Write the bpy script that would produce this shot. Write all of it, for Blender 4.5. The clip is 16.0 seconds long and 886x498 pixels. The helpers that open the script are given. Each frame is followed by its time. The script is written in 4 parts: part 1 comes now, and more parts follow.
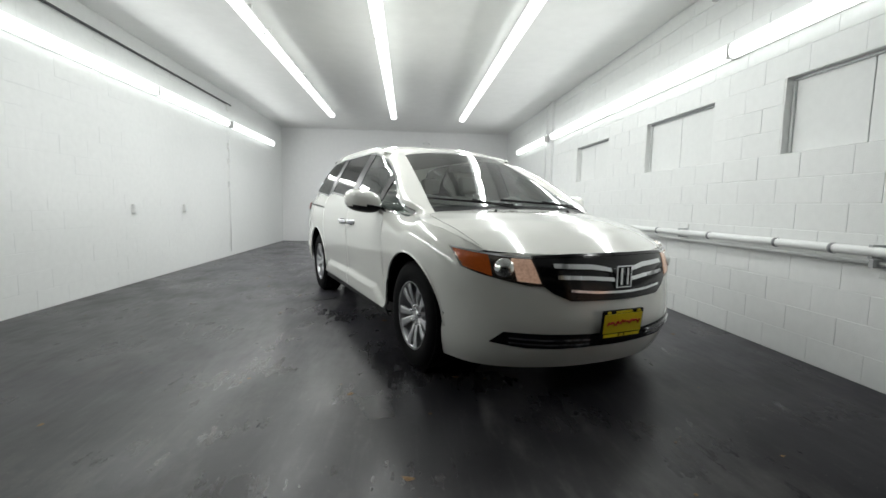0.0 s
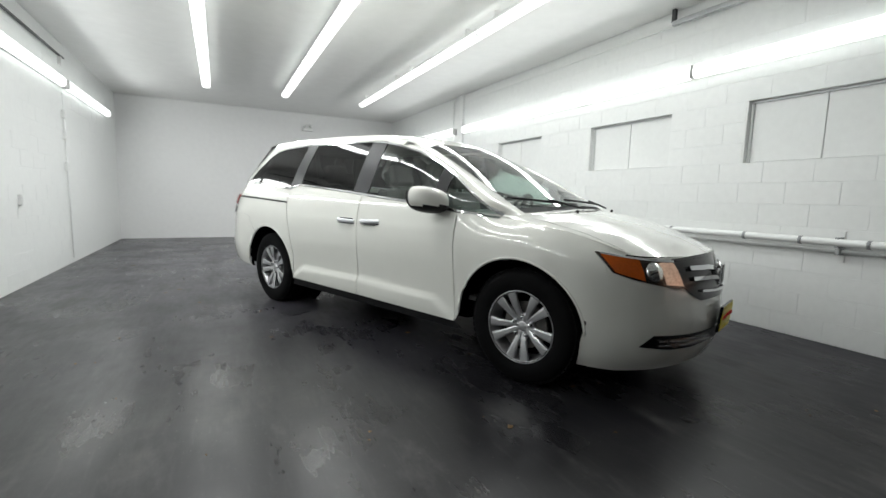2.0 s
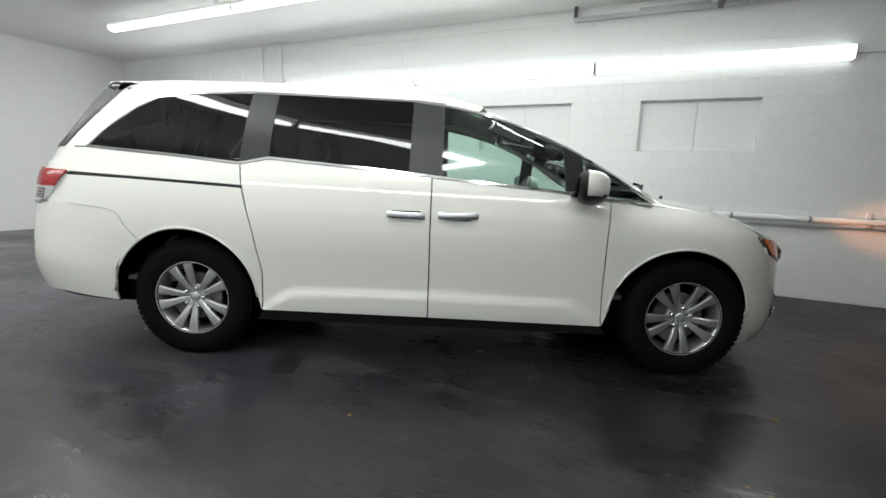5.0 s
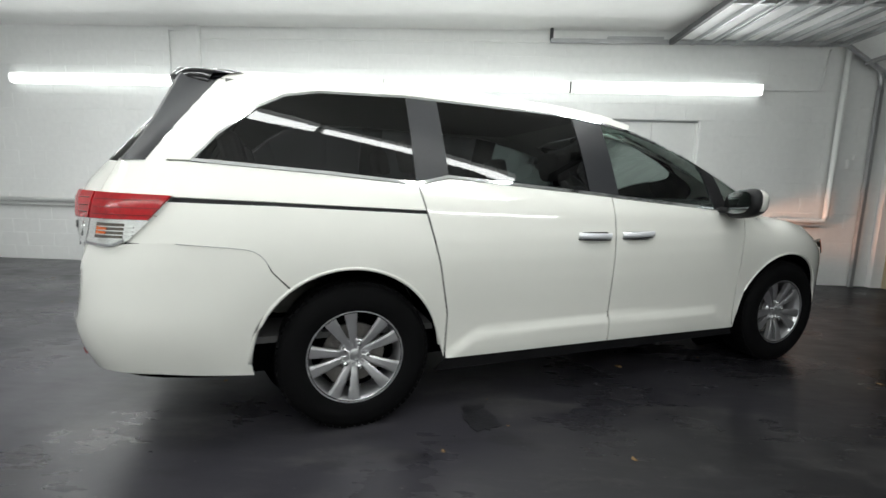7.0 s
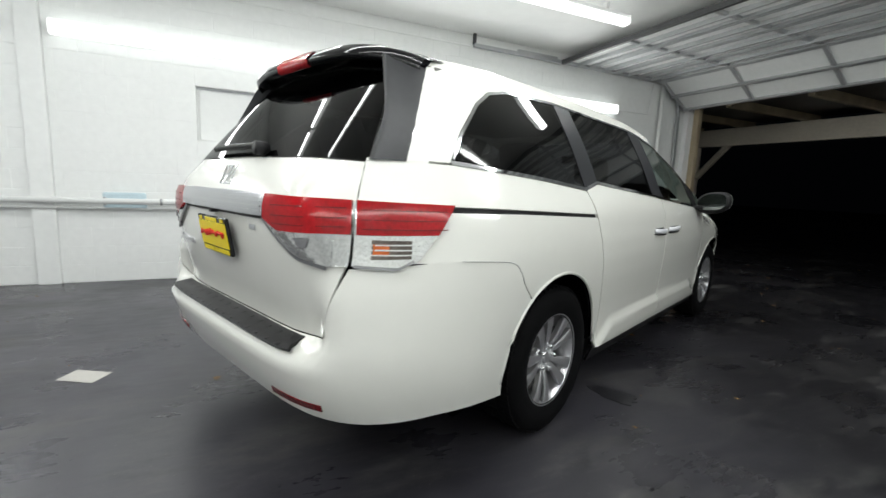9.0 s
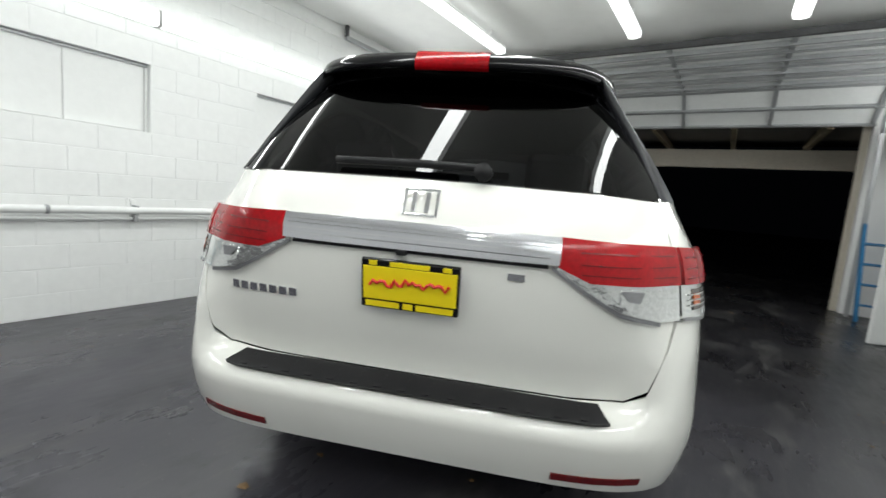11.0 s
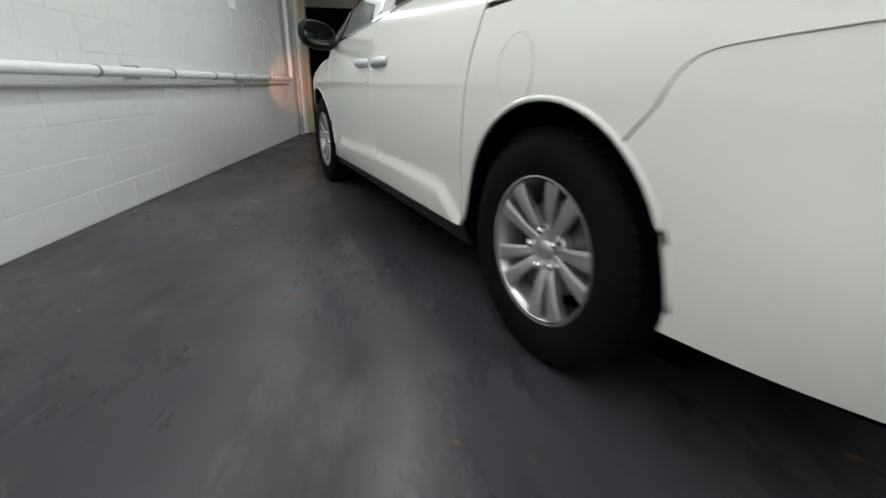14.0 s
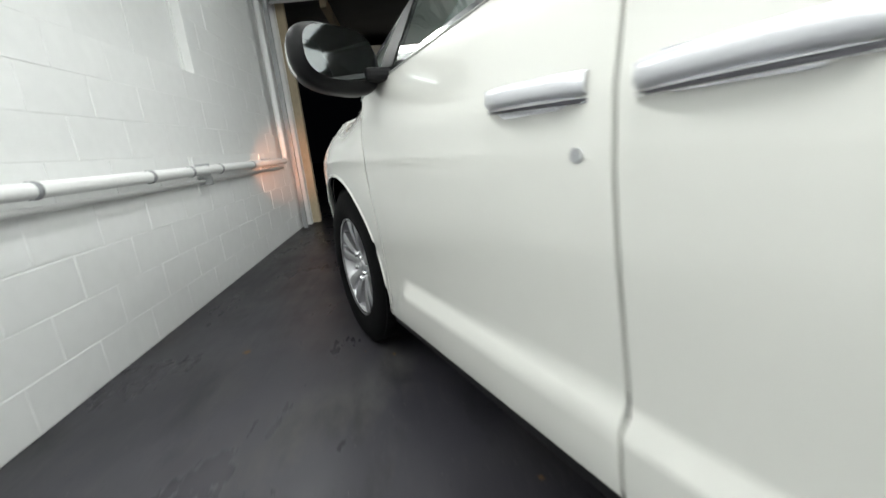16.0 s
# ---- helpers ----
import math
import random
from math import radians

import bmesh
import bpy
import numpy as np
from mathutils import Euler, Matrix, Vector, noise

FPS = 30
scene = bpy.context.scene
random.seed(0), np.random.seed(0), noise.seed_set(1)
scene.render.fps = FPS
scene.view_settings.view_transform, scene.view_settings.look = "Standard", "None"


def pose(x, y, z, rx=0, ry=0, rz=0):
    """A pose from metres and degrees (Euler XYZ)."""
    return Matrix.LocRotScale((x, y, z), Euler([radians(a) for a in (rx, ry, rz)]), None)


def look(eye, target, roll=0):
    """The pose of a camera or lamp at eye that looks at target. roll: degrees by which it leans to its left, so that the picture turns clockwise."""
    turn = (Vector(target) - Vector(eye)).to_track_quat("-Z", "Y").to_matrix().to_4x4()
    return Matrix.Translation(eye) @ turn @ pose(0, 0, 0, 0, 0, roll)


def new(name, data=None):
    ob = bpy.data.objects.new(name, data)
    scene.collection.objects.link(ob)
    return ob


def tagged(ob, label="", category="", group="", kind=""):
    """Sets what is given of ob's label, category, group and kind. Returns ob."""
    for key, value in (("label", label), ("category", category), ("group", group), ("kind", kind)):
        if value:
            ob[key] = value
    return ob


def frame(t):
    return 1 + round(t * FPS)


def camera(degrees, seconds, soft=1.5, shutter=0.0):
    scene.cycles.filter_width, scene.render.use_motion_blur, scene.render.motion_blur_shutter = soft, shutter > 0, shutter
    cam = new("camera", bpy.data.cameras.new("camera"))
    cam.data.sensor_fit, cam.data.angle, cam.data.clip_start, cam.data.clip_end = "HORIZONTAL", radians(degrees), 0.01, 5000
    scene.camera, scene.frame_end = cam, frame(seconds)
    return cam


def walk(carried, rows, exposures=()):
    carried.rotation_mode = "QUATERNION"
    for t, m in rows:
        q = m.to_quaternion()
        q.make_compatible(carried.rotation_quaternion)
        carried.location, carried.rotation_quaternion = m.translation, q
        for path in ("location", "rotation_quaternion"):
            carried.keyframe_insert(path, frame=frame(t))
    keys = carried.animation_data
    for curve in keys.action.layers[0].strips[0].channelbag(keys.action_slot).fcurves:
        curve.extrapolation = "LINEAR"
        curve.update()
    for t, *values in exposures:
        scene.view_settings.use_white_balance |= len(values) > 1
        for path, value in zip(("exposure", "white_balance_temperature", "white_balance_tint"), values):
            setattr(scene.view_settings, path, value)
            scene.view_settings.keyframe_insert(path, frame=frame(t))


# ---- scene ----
cam = camera(91.3, 16.0, shutter=0.4)
EXPOSURES = [(0, .36), (3, .40), (9, .36), (13.2, .28), (14, .08), (14.5, .36), (15, .60), (16, .68)]
PATH = [
    (0, (-0.334, -4.625, 1.1), (-0.17, -2.642, 0.901), 1.1),
    (0.5, (-0.748, -4.514, 1.106), (-0.41, -2.555, 0.889), 1.4),
    (1, (-1.17, -4.355, 1.129), (-0.631, -2.441, 0.913), 1.7),
    (1.5, (-1.577, -4.132, 1.134), (-0.826, -2.29, 0.931), 1.0),
    (2, (-1.933, -3.842, 1.145), (-1.02, -2.079, 0.908), 1.6),
    (2.5, (-2.269, -3.521, 1.157), (-1.182, -1.859, 0.919), 1.6),
    (3, (-2.498, -3.126, 1.158), (-1.247, -1.587, 0.901), 1.4),
    (3.5, (-2.705, -2.717, 1.189), (-1.263, -1.358, 0.918), 2.0),
    (3.7, (-2.765, -2.55, 1.184), (-1.257, -1.271, 0.883), 2.0),
    (5.8, (-3.386, -0.672, 1.13), (-1.462, -0.185, 0.868), 1.9),
    (6, (-3.405, -0.48, 1.133), (-1.464, -0.07, 0.878), 1.9),
    (6.5, (-3.414, 0.02, 1.158), (-1.452, 0.299, 0.894), 2.7),
    (7, (-3.408, 0.542, 1.169), (-1.429, 0.623, 0.893), 1.5),
    (7.5, (-3.398, 1.043, 1.174), (-1.416, 0.919, 0.936), 2.2),
    (8, (-3.31, 1.509, 1.183), (-1.354, 1.171, 0.934), 2.3),
    (8.5, (-3.202, 1.948, 1.182), (-1.317, 1.331, 0.926), 1.5),
    (9, (-3.052, 2.369, 1.183), (-1.254, 1.544, 0.889), 2.4),
    (9.2, (-2.945, 2.5, 1.195), (-1.207, 1.565, 0.872), 3.5),
    (11.3, (-1.535, 3.621, 1.223), (-0.673, 1.842, 0.916), 4.6),
    (11.5, (-1.349, 3.69, 1.253), (-0.651, 1.853, 0.868), 4.8),
    (12, (-0.876, 3.758, 1.199), (-0.534, 1.808, 0.914), 6.0),
    (12.5, (-0.446, 3.726, 1.18), (-0.472, 1.754, 0.851), 7.0),
    (13, (-0.026, 3.6, 1.15), (-0.289, 1.653, 0.773), 7.9),
    (13.5, (0.365, 3.571, 1.008), (0.178, 1.667, 0.428), 5.2),
    (14, (0.669, 2.95, 0.826), (0.537, 1.084, 0.118), 1.1),
    (14.5, (0.839, 2.45, 0.793), (0.829, 0.573, 0.105), -1.4),
    (15, (0.943, 1.97, 0.796), (0.962, 0.102, 0.081), -2.8),
    (15.5, (1.064, 1.475, 0.831), (0.959, -0.425, 0.217), -3.6),
    (16, (1.159, 0.956, 0.879), (1.037, -0.983, 0.404), -6.3),
]
walk(cam, [(t, look(e, g, r)) for t, e, g, r in PATH], EXPOSURES)

# ---- night outside, tube lamps inside ----
world = bpy.data.worlds.new("night")
scene.world = world
world.use_nodes = True
world.node_tree.nodes["Background"].inputs[0].default_value = (.010, .012, .016, 1)
world.node_tree.nodes["Background"].inputs[1].default_value = 0.04

CEILING_ROWS = (-2.08, -.68, .91)          # x of the three rows of ceiling lamps
TUBE_STRENGTH = 1.7


def strip_light(name, m, length, watts, width=.11):
    d = bpy.data.lights.new(name, "AREA")
    d.shape, d.size, d.size_y, d.energy, d.color = "RECTANGLE", width, length, watts, (.97, 1.0, .985)
    ob = new(name, d)
    ob.matrix_world = m
    return ob


for lx in CEILING_ROWS:
    for i in range(3):
        strip_light("ceiling_tube_light", pose(lx, 4.47 - 2.44 * i, 3.015), 2.36, 16)
EAST_LAMPS = ((-2.035, 2.42), (.405, 2.42), (2.84, 2.42), (5.60, 2.36))
WEST_LAMPS = ((-3.72, 1.6), (-1.70, 2.42), (.75, 2.42), (3.20, 2.42), (5.95, 2.7))
for ly, ln in EAST_LAMPS:
    strip_light("wall_tube_light", pose(2.415, ly, 2.50, 0, 76, 0), ln - .06, 5.0 * ln)
for ly, ln in WEST_LAMPS:
    strip_light("wall_tube_light", pose(-3.755, ly, 2.62, 0, -76, 0), ln - .06, 5.0 * ln)

park = bpy.data.lights.new("park_lamp_light", "SPOT")
park.energy, park.color, park.spot_size, park.spot_blend, park.shadow_soft_size = 110, (1, .42, .22), radians(26), .9, .03
new("park_lamp_light", park).matrix_world = look((1.86, -2.02, .80), (2.62, -4.35, .82))


# ---- materials ----
def material(name, color, rough=.5, metal=0.0, vary=0.0, scale=8.0, bump=0.0, bump_scale=60.0, rough_vary=0.0, coat=0.0, emission=0.0, tint=None, stretch=(1, 1, 1), world_space=False, spec=.5):
    """A Principled surface with two scales of variation in colour and gloss, and fine relief."""
    m = bpy.data.materials.new(name)
    m.use_nodes = True
    t = m.node_tree
    n, k = t.nodes, t.links
    b = n["Principled BSDF"]
    b.inputs["Base Color"].default_value = (*color, 1)
    b.inputs["Roughness"].default_value = rough
    b.inputs["Metallic"].default_value = metal
    b.inputs["Coat Weight"].default_value = coat
    b.inputs["Specular IOR Level"].default_value = spec
    b.inputs["Coat Roughness"].default_value = .03
    if emission:
        b.inputs["Emission Color"].default_value = (*color, 1)
        b.inputs["Emission Strength"].default_value = emission
    if vary or bump or rough_vary:
        co = n.new("ShaderNodeNewGeometry") if world_space else n.new("ShaderNodeTexCoord")
        mp = n.new("ShaderNodeMapping")
        mp.inputs["Scale"].default_value = stretch
        k.new(co.outputs["Position" if world_space else "Object"], mp.inputs[0])
        big, fine = n.new("ShaderNodeTexNoise"), n.new("ShaderNodeTexNoise")
        for q, s, d in ((big, scale / 6, 6), (fine, scale * 5, 8)):
            q.inputs["Scale"].default_value, q.inputs["Detail"].default_value = s, d
            k.new(mp.outputs[0], q.inputs["Vector"])
        mix = n.new("ShaderNodeMath")
        mix.operation = "MULTIPLY_ADD"
        mix.inputs[1].default_value = .4
        half = n.new("ShaderNodeMath")
        half.operation = "MULTIPLY"
        half.inputs[1].default_value = .6
        k.new(big.outputs[0], half.inputs[0])
        k.new(fine.outputs[0], mix.inputs[0])
        k.new(half.outputs[0], mix.inputs[2])
        if vary:
            ramp = n.new("ShaderNodeMix")
            ramp.data_type = "RGBA"
            lo = tint or tuple(c * (1 - vary) for c in color)
            hi = tuple(min(1, c * (1 + vary * .6)) for c in color)
            ramp.inputs[6].default_value, ramp.inputs[7].default_value = (*lo, 1), (*hi, 1)
            sharp = n.new("ShaderNodeMapRange")
            sharp.inputs[1].default_value, sharp.inputs[2].default_value = .35, .65
            k.new(mix.outputs[0], sharp.inputs[0])
            k.new(sharp.outputs[0], ramp.inputs[0])
            k.new(ramp.outputs[2], b.inputs["Base Color"])
        if rough_vary:
            rr = n.new("ShaderNodeMapRange")
            rr.inputs[1].default_value, rr.inputs[2].default_value = .3, .7
            rr.inputs[3].default_value, rr.inputs[4].default_value = max(.02, rough - rough_vary), min(1, rough + rough_vary)
            k.new(mix.outputs[0], rr.inputs[0])
            k.new(rr.outputs[0], b.inputs["Roughness"])
        if bump:
            bt = n.new("ShaderNodeTexNoise")
            bt.inputs["Scale"].default_value, bt.inputs["Detail"].default_value = bump_scale, 5
            k.new(mp.outputs[0], bt.inputs["Vector"])
            bp = n.new("ShaderNodeBump")
            bp.inputs["Strength"].default_value, bp.inputs["Distance"].default_value = bump, .004
            k.new(bt.outputs[0], bp.inputs["Height"])
            k.new(bp.outputs[0], b.inputs["Normal"])
    return m


def glass(name, tint, gloss=1.0, rough=0.0):
    """Thin tinted pane: a clear tint with a mirror gloss that grows at grazing angles."""
    m = bpy.data.materials.new(name)
    m.use_nodes = True
    n, k = m.node_tree.nodes, m.node_tree.links
    n.remove(n["Principled BSDF"])
    tr, gl, fr, mx = n.new("ShaderNodeBsdfTransparent"), n.new("ShaderNodeBsdfGlossy"), n.new("ShaderNodeFresnel"), n.new("ShaderNodeMixShader")
    tr.inputs[0].default_value = (*tint, 1)
    gl.inputs["Roughness"].default_value = rough
    gl.inputs[0].default_value = (gloss, gloss, gloss, 1)
    fr.inputs[0].default_value = 1.55
    k.new(fr.outputs[0], mx.inputs[0])
    k.new(tr.outputs[0], mx.inputs[1])
    k.new(gl.outputs[0], mx.inputs[2])
    k.new(mx.outputs[0], n["Material Output"].inputs[0])
    return m


WALL = material("painted_block", (.80, .81, .80), .42, vary=.05, scale=3, bump=.25, bump_scale=90, rough_vary=.12, world_space=True)
PLASTER = material("painted_plaster", (.80, .80, .80), .6, vary=.04, scale=2, bump=.12, bump_scale=120, world_space=True)
CEIL = material("ceiling_paint", (.80, .80, .79), .55, vary=.05, scale=1.2, bump=.1, bump_scale=70, world_space=True)
BOARD = material("painted_board", (.77, .78, .77), .4, vary=.04, scale=4, bump=.08)
PIPE = material("painted_pipe", (.80, .81, .80), .3, vary=.06, scale=9, bump=.1)
PIPE_MARK = material("bare_pipe_joint", (.30, .31, .32), .45, vary=.3, scale=20)
GALV = material("galvanised_steel", (.46, .47, .48), .42, .55, vary=.2, scale=14, bump=.05, rough_vary=.12)
DARK_STEEL = material("dark_steel", (.09, .09, .095), .45, .6, vary=.3, scale=12)
DOOR_PANEL = material("garage_door_enamel", (.80, .81, .80), .35, vary=.06, scale=4, bump=.05)
TUBE = material("lit_diffuser", (.96, 1.0, .98), .4, emission=TUBE_STRENGTH)
FIXTURE = material("white_enamel", (.82, .82, .81), .3, vary=.03, scale=6)
TIMBER = material("weathered_timber", (.42, .35, .24), .6, vary=.3, scale=6, bump=.3, bump_scale=30, stretch=(4, 4, .5))
CREAM = material("cream_painted_timber", (.55, .50, .42), .55, vary=.15, scale=5, bump=.15)
DIRT = material("dark_yard_ground", (.055, .05, .042), .85, vary=.5, scale=5, bump=.5, bump_scale=25)
PAINT = material("pearl_white_paint", (.775, .775, .728), .15, coat=1.0, vary=.012, scale=3)
BLACK_PLASTIC = material("black_plastic", (.012, .012, .013), .45, vary=.25, scale=30, bump=.1, bump_scale=300, spec=.2)
GLOSS_BLACK = material("gloss_black", (.006, .006, .007), .12, coat=.12, vary=.2, scale=10, spec=.3)
HEAD_BASE = material("dark_lamp_chrome", (.20, .17, .15), .18, .8, vary=.6, scale=18)
PILLAR = material("satin_black_pillar", (.020, .021, .024), .36, vary=.15, scale=10, spec=.35)
RUBBER = material("tyre_rubber", (.005, .005, .0055), .75, vary=.35, scale=25, bump=.25, bump_scale=140, spec=.08)
ALLOY = material("machined_alloy", (.60, .60, .62), .32, .85, vary=.03, scale=3)
ALLOY_DARK = material("painted_alloy_barrel", (.33, .33, .34), .4, .8, vary=.15, scale=20)
CHROME = material("chrome", (.80, .81, .82), .07, 1.0, vary=.03, scale=10)
SATIN_CHROME = material("satin_chrome", (.74, .75, .78), .2, 1.0, vary=.04, scale=12)
HANDLE = material("satin_silver_paint", (.70, .71, .74), .32, .35, vary=.04, scale=12)
IRON = material("brake_iron", (.20, .19, .18), .5, .8, vary=.3, scale=25)
UPHOLSTERY = material("grey_upholstery", (.17, .165, .16), .8, vary=.15, scale=30, bump=.2, bump_scale=200)
DASH = material("dashboard_vinyl", (.13, .13, .13), .6, vary=.1, scale=20, bump=.1, bump_scale=250)
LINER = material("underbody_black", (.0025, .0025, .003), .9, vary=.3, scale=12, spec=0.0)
RED_LENS = material("red_lamp_lens", (.36, .002, .006), .18, coat=.2, vary=.45, scale=16, spec=.3, bump=.12, bump_scale=14)
RED_DEEP = material("deep_red_reflector", (.13, .001, .003), .25, coat=.1, vary=.2, scale=40)
CLEAR_LENS = material("clear_lamp_reflector", (.80, .81, .80), .09, .9, vary=.35, scale=22, bump=.55, bump_scale=26)
AMBER = material("amber_lens", (.58, .12, .02), .16, coat=.5, vary=.3, scale=26)
WARM_LAMP = material("lit_park_lamp", (.80, .50, .36), .14, .5, emission=.20, vary=.75, scale=16, bump=.4, bump_scale=24)
YELLOW = material("yellow_plate", (.86, .68, .010), .35, vary=.03, scale=8)
RED_INK = material("red_print", (.62, .02, .015), .4, vary=.05, scale=20)
PAPER = material("paper", (.40, .385, .36), .8, vary=.06, scale=9, bump=.1)
BLUE = material("blue_ladder_paint", (.03, .20, .42), .4, vary=.15, scale=10)
LEAF = material("dry_leaf", (.20, .12, .05), .8, vary=.4, scale=30)
CLEAR_GLASS = glass("clear_green_glass", (.66, .80, .74))
SHIELD_GLASS = glass("windscreen_glass", (.70, .80, .76))
DARK_GLASS = glass("privacy_glass", (.085, .09, .095), gloss=.65)
REAR_GLASS = glass("rear_privacy_glass", (.03, .032, .034), gloss=.55)
MIRROR = material("mirror_glass", (.13, .14, .14), .03, 1.0)


def floor_material():
    """Dark sealed concrete: mottled tone, worn pale patches, tyre scuffs and a broken gloss."""
    m = bpy.data.materials.new("sealed_concrete")
    m.use_nodes = True
    n, k = m.node_tree.nodes, m.node_tree.links
    b = n["Principled BSDF"]
    geo = n.new("ShaderNodeNewGeometry")

    def noise_at(scale, detail, stretch=(1, 1, 1), rough=.55):
        mp, q = n.new("ShaderNodeMapping"), n.new("ShaderNodeTexNoise")
        mp.inputs["Scale"].default_value = stretch
        q.inputs["Scale"].default_value, q.inputs["Detail"].default_value, q.inputs["Roughness"].default_value = scale, detail, rough
        k.new(geo.outputs["Position"], mp.inputs[0])
        k.new(mp.outputs[0], q.inputs["Vector"])
        return q.outputs[0]

    def span(src, a, c, lo, hi):
        r = n.new("ShaderNodeMapRange")
        r.inputs[1].default_value, r.inputs[2].default_value, r.inputs[3].default_value, r.inputs[4].default_value = a, c, lo, hi
        k.new(src, r.inputs[0])
        return r.outputs[0]

    def blend(fac, a, c):
        x = n.new("ShaderNodeMix")
        x.data_type = "RGBA"
        for i, v in ((6, a), (7, c)):
            if isinstance(v, tuple):
                x.inputs[i].default_value = (*v, 1)
            else:
                k.new(v, x.inputs[i])
        k.new(fac, x.inputs[0])
        return x.outputs[2]

    # light fading toward the opening and west side is put into these base tones
    bright_tone = blend(span(noise_at(.8, 2, rough=.45), .35, .68, 0, 1), (.030, .029, .036), (.052, .050, .060))
    dim_tone = blend(span(noise_at(.9, 2, rough=.45), .35, .68, 0, 1), (.009, .0088, .0105), (.017, .0165, .0195))
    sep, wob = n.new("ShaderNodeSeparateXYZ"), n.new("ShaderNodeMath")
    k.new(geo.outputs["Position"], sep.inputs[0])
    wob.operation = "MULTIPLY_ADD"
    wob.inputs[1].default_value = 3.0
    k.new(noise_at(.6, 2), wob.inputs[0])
    falloff = n.new("ShaderNodeMath")
    falloff.operation = "MULTIPLY_ADD"
    falloff.inputs[1].default_value = .8
    k.new(sep.outputs[0], falloff.inputs[0])
    k.new(sep.outputs[1], falloff.inputs[2])
    k.new(falloff.outputs[0], wob.inputs[2])
    base = blend(span(wob.outputs[0], -1.0, 3.0, 0, 1), dim_tone, bright_tone)
    worn = blend(span(noise_at(1.7, 3, rough=.5), .50, .82, 0, .35), base, (.065, .063, .062))
    drag = noise_at(2.1, 9, (1, .38, 1), .68)
    scuffed = blend(span(drag, .545, .67, 0, .55), worn, (.105, .102, .098))
    dark = blend(span(noise_at(2.6, 7, (1.6, .7, 1), .62), .53, .70, 0, .7), scuffed, (.007, .007, .009))
    specks = blend(span(noise_at(46, 4, rough=.6), .66, .72, 0, .55), dark, (.006, .006, .007))
    grit = blend(span(noise_at(70, 3, (1, .6, 1), .6), .67, .74, 0, .5), specks, (.16, .15, .14))
    fine = blend(span(noise_at(24, 6, (1, .14, 1), .6), .54, .80, 0, .30), grit, (.085, .082, .078))
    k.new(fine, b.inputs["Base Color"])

    def total(p, q):
        add = n.new("ShaderNodeMath")
        add.operation = "ADD"
        k.new(p, add.inputs[0])
        k.new(q, add.inputs[1])
        return add.outputs[0]

    gloss = total(span(noise_at(1.3, 5, rough=.55), .34, .66, .20, .36), span(noise_at(18, 5, (1, .2, 1), .6), .35, .70, 0, .07))
    k.new(total(gloss, span(drag, .52, .66, 0, .14)), b.inputs["Roughness"])
    # specular level drops toward the south-east corner, with a noisy edge
    dull_zone, slope = n.new("ShaderNodeMath"), n.new("ShaderNodeMath")
    dull_zone.operation = slope.operation = "MULTIPLY_ADD"
    slope.inputs[1].default_value, dull_zone.inputs[1].default_value = -.5, .6
    k.new(sep.outputs[1], slope.inputs[0])
    k.new(noise_at(.9, 4), slope.inputs[2])
    k.new(sep.outputs[0], dull_zone.inputs[0])
    k.new(slope.outputs[0], dull_zone.inputs[2])
    k.new(span(dull_zone.outputs[0], 1.7, 2.9, .38, .08), b.inputs["Specular IOR Level"])
    bp = n.new("ShaderNodeBump")
    bp.inputs["Strength"].default_value, bp.inputs["Distance"].default_value = .16, .006
    k.new(noise_at(7, 8, rough=.62), bp.inputs["Height"])
    k.new(bp.outputs[0], b.inputs["Normal"])
    return m


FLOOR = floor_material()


# ---- mesh helpers ----
def mesh_object(name, bm, mat, parent=None, label="", smooth=False, mats=()):
    me = bpy.data.meshes.new(name)
    bm.normal_update()
    for f in bm.faces:
        f.smooth = smooth
    bm.to_mesh(me)
    bm.free()
    me.materials.append(mat)
    for extra in mats:
        me.materials.append(extra)
    ob = new(name, me)
    ob.parent = parent
    return tagged(ob, label)


def part(name, bm, mat, parent, label="", smooth=False, mats=()):
    return mesh_object(name, bm, mat, parent, label, smooth, mats)


def add_box(bm, lo, hi, bevel=0.0, m=None, segments=2):
    made = bmesh.ops.create_cube(bm, size=1)["verts"]
    for v in made:
        for i in range(3):
            v.co[i] = lo[i] if v.co[i] < 0 else hi[i]
    if bevel:
        edges = list({e for v in made for e in v.link_edges})
        made = list({v for f in bmesh.ops.bevel(bm, geom=edges, offset=bevel, segments=segments, affect="EDGES", profile=.6)["faces"] for v in f.verts} | {v for v in made if v.is_valid})
    if m is not None:
        bmesh.ops.transform(bm, matrix=m, verts=made)
    return made


def box(lo, hi, bevel=0.0, m=None, segments=2):
    bm = bmesh.new()
    add_box(bm, lo, hi, bevel, m, segments)
    return bm


def tube(bm, points, radius, sides=12, cap=True):
    """A round pipe along points."""
    pts = [Vector(p) for p in points]
    rings = []
    for i, p in enumerate(pts):
        d = (pts[min(i + 1, len(pts) - 1)] - pts[max(i - 1, 0)]).normalized()
        a = d.cross(Vector((0, 0, 1)) if abs(d.z) < .9 else Vector((1, 0, 0))).normalized()
        b = d.cross(a)
        rings.append([bm.verts.new(p + radius * (a * math.cos(2 * math.pi * j / sides) + b * math.sin(2 * math.pi * j / sides))) for j in range(sides)])
    for r, q in zip(rings, rings[1:]):
        for j in range(sides):
            bm.faces.new((r[j], r[(j + 1) % sides], q[(j + 1) % sides], q[j]))
    if cap:
        bm.faces.new(rings[0][::-1])
        bm.faces.new(rings[-1])
    return bm


